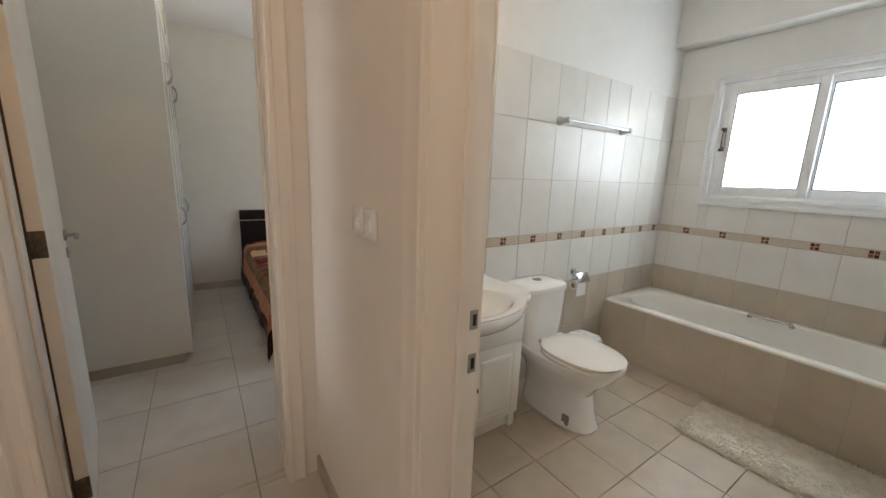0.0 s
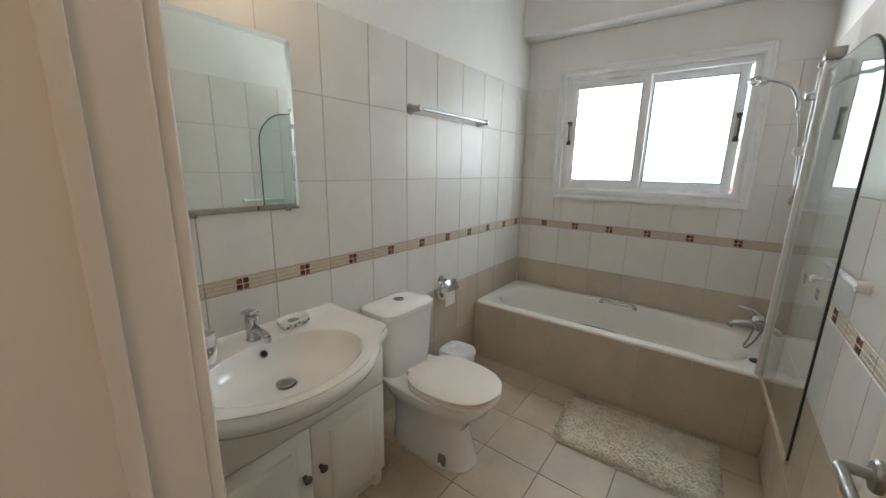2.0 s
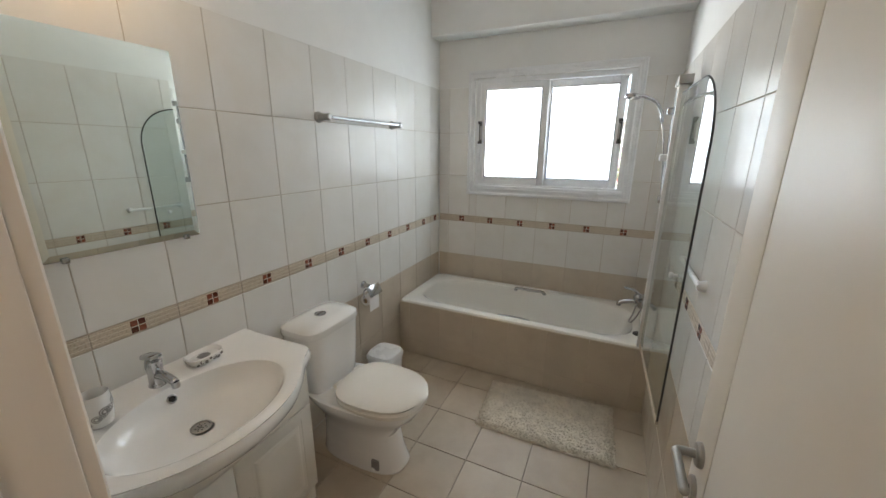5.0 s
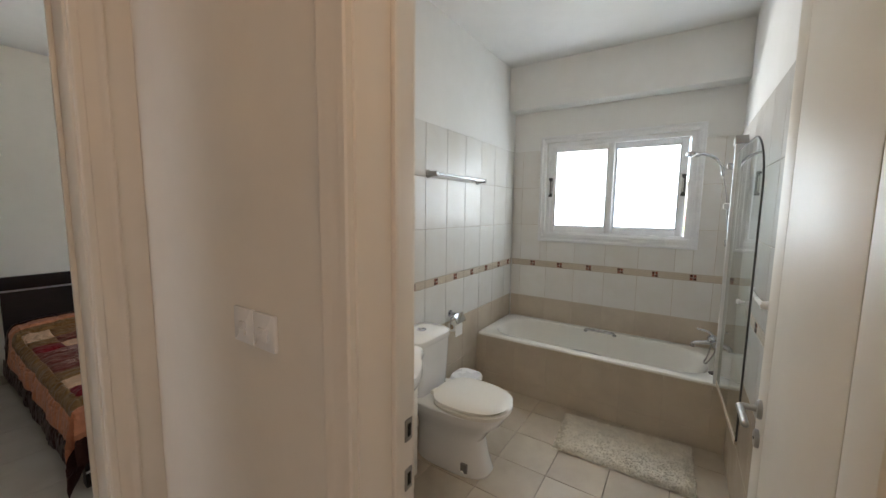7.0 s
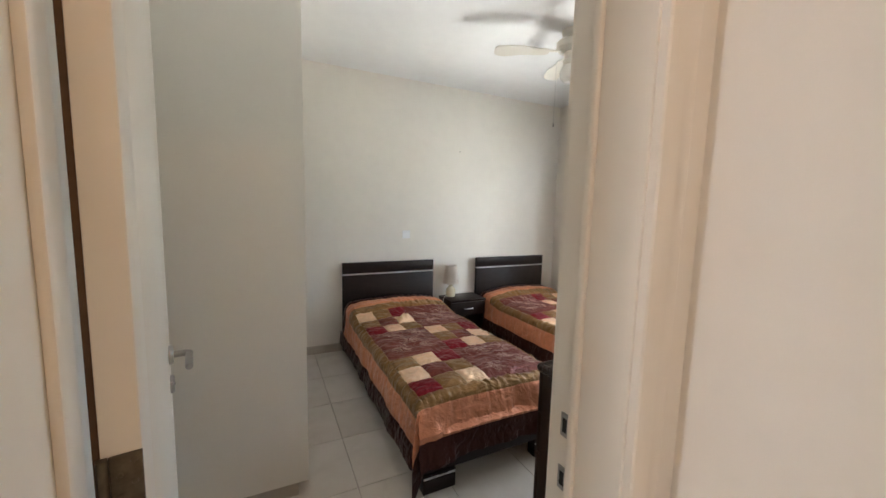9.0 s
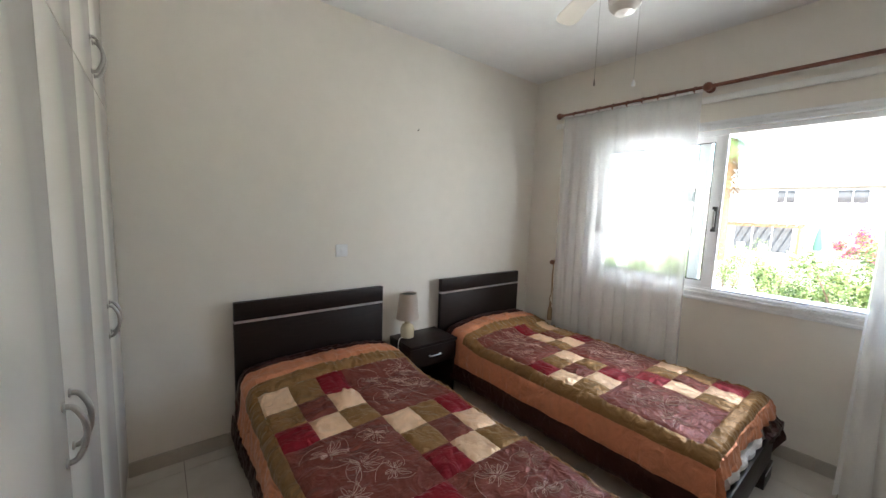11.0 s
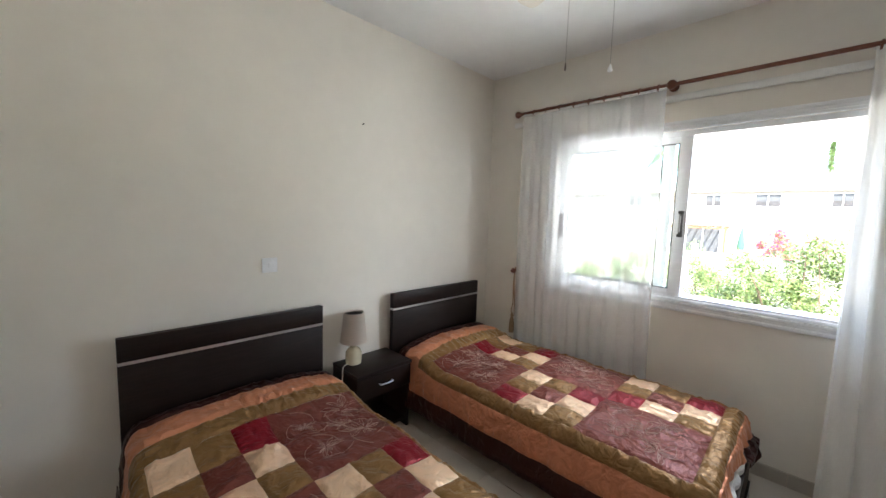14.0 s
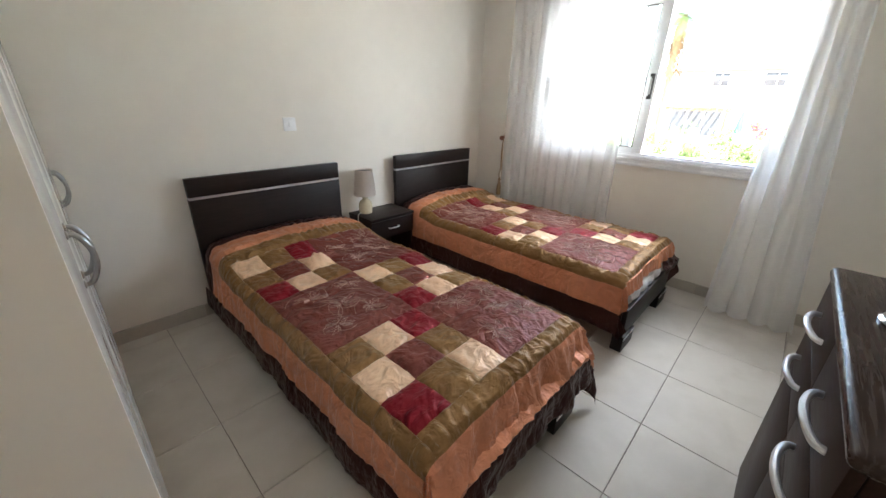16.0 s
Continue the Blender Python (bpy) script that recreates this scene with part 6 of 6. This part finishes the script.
def leaves(name, parent, spots, count, size, mats, rng, label=""):
    """Small folded leaves scattered round branch tips."""
    verts, faces, idx = [], [], []
    base = BASES[parent.name]
    for k in range(count):
        c, r = spots[rng.randrange(len(spots))]
        v = Vector((rng.gauss(0, 1), rng.gauss(0, 1), rng.gauss(0, 1)))
        p = Vector(c) + v.normalized() * r * rng.random() ** 0.45 - base
        d = Vector((rng.uniform(-1, 1), rng.uniform(-1, 1), rng.uniform(-0.4, 1))).normalized()
        s = d.cross(Vector((rng.uniform(-1, 1), rng.uniform(-1, 1), rng.uniform(-1, 1)))).normalized()
        l = size * rng.uniform(0.7, 1.4)
        w, up = l * 0.22, d.cross(s) * l * 0.06
        n = len(verts)
        verts += [p, p + d * l * 0.5 + s * w + up, p + d * l, p + d * l * 0.5 - s * w + up]
        faces += [(n, n + 1, n + 2), (n, n + 2, n + 3)]
        m = rng.randrange(len(mats))
        idx += [m, m]
    me = bpy.data.meshes.new(name)
    me.from_pydata(verts, [], faces)
    for m in mats:
        me.materials.append(m)
    me.polygons.foreach_set("material_index", idx)
    ob = new(name, me)
    ob.parent = parent
    BASES[ob.name] = base
    return tagged(ob, label) if label else ob


rng = random.Random(11)


def shrub(name, x, y0, y1, top, count, label, flowers):
    ob = thing(name, (x, (y0 + y1) / 2, GZ), label, "shrub")
    spots = []
    bm = bmesh.new()
    n = int((y1 - y0) / 0.42)
    for k in range(n):
        y = y0 + (y1 - y0) * (k + rng.random()) / n
        xx = x + rng.uniform(-0.8, 0.8)
        h = top(y) * rng.uniform(0.80, 1.06)
        tip = Vector((xx + rng.uniform(-0.3, 0.3), y + rng.uniform(-0.3, 0.3), GZ + h))
        foot = Vector((x + rng.uniform(-0.3, 0.3), y + rng.uniform(-0.2, 0.2), GZ))
        tube(bm, [foot, foot.lerp(tip, 0.5) + Vector((rng.uniform(-0.15, 0.15), rng.uniform(-0.15, 0.15), 0)), tip], 0.028, 6, 4, 0.3)
        for q in range(5):
            t = 0.25 + 0.75 * q / 4
            spots.append((foot.lerp(tip, t) + Vector((rng.uniform(-0.3, 0.3), rng.uniform(-0.3, 0.3), 0)), rng.uniform(0.24, 0.46)))
    tagged(part("stem", bm, BARK, ob), kind="stuff")
    leaves("foliage", ob, spots, int(count * 1.9), 0.08, [LEAF, LEAF, LEAF2], rng, "clumps of narrow green leaves")
    if flowers:
        tips = [s for k, s in enumerate(spots) if k % 5 >= 3 and flowers(s[0].y)]
        leaves("blossom", ob, tips, 2600, 0.08, [PINK], rng, "pink flowers")
    return ob


shrub("oleander_shrub", 11.5, -2.6, 5.3, lambda y: 1.55 + 1.25 * max(0.0, min(1.0, (5.4 - y) / 3.4)), 15000, "dense green garden shrub with pink flowers outside the window", lambda y: y < 3.2)
shrub("oleander_shrub", 17.5, 3.5, 12.5, lambda y: 1.15 + 0.5 * math.sin(y), 9000, "low green garden shrub outside the window", None)
shrub("bougainvillea", 24.0, 3.2, 5.4, lambda y: 2.1, 2500, "bougainvillea in pink flower by the terrace", lambda y: True)

palm = thing("palm_tree", (30.0, 10.9, GZ), "tall palm tree with green and dry hanging fronds", "tree")
bm = tube(bmesh.new(), [(30, 10.9, GZ), (30.1, 10.95, 1.5), (30, 11.0, 4.0), (29.9, 10.9, 6.6)], 0.22, 12, 6, 0.75)
part("trunk", bm, BARK, palm)
gm, dm = bmesh.new(), bmesh.new()
for k in range(46):
    a, dry = rng.uniform(0, 6.283), k % 3 == 0
    up = -1.3 if dry else rng.uniform(-0.6, 0.9)
    L = rng.uniform(1.4, 2.2)
    d = Vector((math.cos(a), math.sin(a), 0))
    c0 = Vector((29.9, 10.9, 6.5))
    prev = None
    for q in range(9):
        t = q / 8
        p = c0 + d * L * t * (0.35 if dry else 1) + Vector((0, 0, L * (up * t - 0.75 * t * t)))
        if prev is not None:
            side = d.cross(Vector((0, 0, 1)))
            for s in (-1, 1):
                w = 0.42 * math.sin(math.pi * (0.12 + 0.85 * t))
                b = dm if dry else gm
                for e in (0.15, 0.65):
                    m = prev.lerp(p, e)
                    b.faces.new([b.verts.new(v) for v in (m, m + (p - prev) * 0.35, m + side * s * w + Vector((0, 0, -0.25 * w)) + (p - prev) * 0.9)])
        prev = p
part("fronds", gm, LEAF, palm, "green fan of fronds", smooth=False)
part("dry_fronds", dm, DRY, palm, "dry brown hanging fronds", smooth=False)
cyp = thing("cypress_tree", (70.0, 2.3, GZ), "slim dark cypress far behind the house", "tree")
part("trunk", rod(bmesh.new(), (70, 2.3, GZ), (70, 2.3, 12.0), 0.15, 8, 0.05), BARK, cyp)
leaves("crown", cyp, [((70, 2.3, 4.7 + 0.31 * k), 0.90 - 0.033 * k) for k in range(13, 25)], 800, 0.30, [LEAF], rng)


# ---- tiles, piece by piece ----
SHARED = {}


def tile(parent, name, size, place, turn, material, gap=0.0025, thick=0.010):
    """One tile, size (across, up), on a mesh shared by its equals; its face looks along local +z."""
    key = (name, round(size[0], 3), round(size[1], 3), thick, material.name)
    if key not in SHARED:
        w, h = size[0] / 2 - gap / 2, size[1] / 2 - gap / 2
        bm = bmesh.new()
        c = 0.0016
        lo = [bm.verts.new(p) for p in ((-w, -h, -thick), (w, -h, -thick), (w, h, -thick), (-w, h, -thick))]
        mid_r = [bm.verts.new(p) for p in ((-w, -h, -c), (w, -h, -c), (w, h, -c), (-w, h, -c))]
        up_r = [bm.verts.new(p) for p in ((-w + c, -h + c, 0), (w - c, -h + c, 0), (w - c, h - c, 0), (-w + c, h - c, 0))]
        skin(bm, [lo, mid_r, up_r], True, False, True)
        me = bpy.data.meshes.new(name)
        bm.to_mesh(me)
        bm.free()
        me.materials.append(material)
        SHARED[key] = me
    ob = new(name, SHARED[key])
    ob.parent = parent
    ob.matrix_basis = Matrix.Translation(place) @ turn
    return ob


TURN = {"n": Matrix.Rotation(radians(90), 4, "X"), "s": Matrix.Rotation(radians(180), 4, "Z") @ Matrix.Rotation(radians(90), 4, "X"), "e": Matrix.Rotation(radians(-90), 4, "Z") @ Matrix.Rotation(radians(90), 4, "X"), "w": Matrix.Rotation(radians(90), 4, "Z") @ Matrix.Rotation(radians(90), 4, "X"), "up": Matrix.Identity(4)}


def spans(a, b, first, pitch):
    """Cuts the stretch a..b at first + k * pitch."""
    cuts = [a] + [first + k * pitch for k in range(-40, 60) if a + 0.012 < first + k * pitch < b - 0.012] + [b]
    return list(zip(cuts, cuts[1:]))


Z_ROWS = [(0.0, 0.30, TAUPE), (0.30, 0.654, TAUPE), (0.654, 0.962, TILE), (1.018, 1.367, TILE), (1.367, 1.719, TILE), (1.719, 2.071, TILE)]


def tiled_wall(parent, side, a, b, first, at, skip, z_from=0.0):
    """Rows of tiles from a to b on the plane at, leaving out what lies inside skip (u0, u1, z0, z1)."""
    sign = {"n": 1, "s": -1, "e": -1, "w": 1}[side]
    def put(name, u0, u1, z0, z1, mat, proud=0.0):
        c, z = (u0 + u1) / 2, (z0 + z1) / 2
        p = {"n": (c, at - proud, z), "s": (c, at + proud, z), "e": (at - proud, c, z), "w": (at + proud, c, z)}[side]
        tile(parent, name, (u1 - u0, z1 - z0), p, TURN[side], mat)
    for u0, u1 in spans(a, b, first, 0.262):
        for z0, z1, mat in Z_ROWS:
            z0 = max(z0, z_from)
            if z1 - z0 < 0.02:
                continue
            if skip:
                s0, s1, t0, t1 = skip
                if u0 < s1 and u1 > s0 and z0 < t1 and z1 > t0:
                    if u0 < s0 - 0.012:
                        put("wall_tile", u0, s0, z0, z1, mat)
                    if u1 > s1 + 0.012:
                        put("wall_tile", s1, u1, z0, z1, mat)
                    q0, q1 = max(u0, s0), min(u1, s1)
                    if z0 < t0 - 0.012:
                        put("wall_tile", q0, q1, z0, t0, mat)
                    if z1 > t1 + 0.012:
                        put("wall_tile", q0, q1, t1, z1, mat)
                    continue
            put("wall_tile", u0, u1, z0, z1, mat)
        z0, z1 = 0.964, 1.016
        put("border_tile", u0, u1, z0, z1, BAND)
        for zz in (0.974, 0.990, 1.006):
            put("border_line", u0, u1, zz - 0.002, zz + 0.004, BANDLINE, 0.0008)
        c = (u0 + u1) / 2
        if u1 - u0 > 0.15:
            put("decor_tile", c - 0.024, c + 0.024, 0.966, 1.014, BANDLINE, 0.0016)
            for dx, dz in ((-0.0115, 0.0115), (0.0115, -0.0115), (-0.0115, -0.0115), (0.0115, 0.0115)):
                put("decor_square", c + dx - 0.0118, c + dx + 0.0118, 0.990 + dz - 0.0118, 0.990 + dz + 0.0118, DECO if dx * dz > 0 else DECO_RED, 0.0028)


tiled_wall(wall_bathroom_north, "n", BATH_W0, BATH_E, 2.141, BATH_N, None)
tiled_wall(wall_bathroom_east, "e", BATH_S, BATH_N - 0.006, 2.393, BATH_E, (1.225, 2.457, 1.233, 2.2), 0.40)
tiled_wall(wall_bathroom_south, "s", BATH_W0, BATH_E, 2.141, BATH_S, None)
tiled_wall(wall_hall_east, "w", 1.875, BATH_N - 0.006, 2.40, BATH_W0 + 0.010, None)
for ob, row in ((wall_bathroom_north, (BATH_W0, BATH_E, BATH_N + 0.003, BATH_N + 0.0038, 0.0, 2.069)), (wall_bathroom_south, (BATH_W0, BATH_E, BATH_S - 0.0115, BATH_S - 0.0035, 0.0, 2.069))):
    part("grout_bed", boxes(row), GROUT, ob, smooth=False)
part("grout_bed", boxes((BATH_E + 0.0035, BATH_E + 0.0115, BATH_S, BATH_N - 0.006, 0.4, 1.232), (BATH_E + 0.0035, BATH_E + 0.0115, BATH_S, 1.224, 1.232, 2.069), (BATH_E + 0.0035, BATH_E + 0.0115, 2.458, BATH_N - 0.006, 1.232, 2.069)), GROUT, wall_bathroom_east, smooth=False)

# tiled apron of the tub
apron = solid("wall_tub_apron", boxes((3.4255, 3.470, BATH_S, BATH_N - 0.006, 0.0, 0.404)), GROUT, "taupe tiled apron of the bathtub", "wall", "structure", smooth=False)
for u0, u1 in spans(BATH_S, BATH_N - 0.006, 2.393, 0.262):
    for z0, z1 in ((0.0, 0.118), (0.118, 0.430)):
        tile(apron, "apron_tile", (u1 - u0, z1 - z0), (3.424, (u0 + u1) / 2, (z0 + z1) / 2), TURN["e"], TAUPE, 0.0016)

for ob, x0, x1, y0, y1, fx, fy, p, m, gap in ((floor_bathroom, BATH_W0 - 0.06, 3.43, BATH_S - 0.01, BATH_N, 2.626, 1.862, 0.297, BATHFLOOR, 0.0035), (floor_bedroom, BED_W0, BED_E, 2.74, BED_N, 0.86, 3.60, 0.45, FLOORTILE, 0.003), (floor_hall, HALL_W0, BATH_W0 - 0.06, HALL_S, 2.74, 0.86, 3.60, 0.45, FLOORTILE, 0.003)):
    for u0, u1 in spans(x0, x1, fx, p):
        for v0, v1 in spans(y0, y1, fy, p):
            tile(ob, "floor_tile", (u1 - u0, v1 - v0), ((u0 + u1) / 2, (v0 + v1) / 2, 0.0), TURN["up"], m, gap)
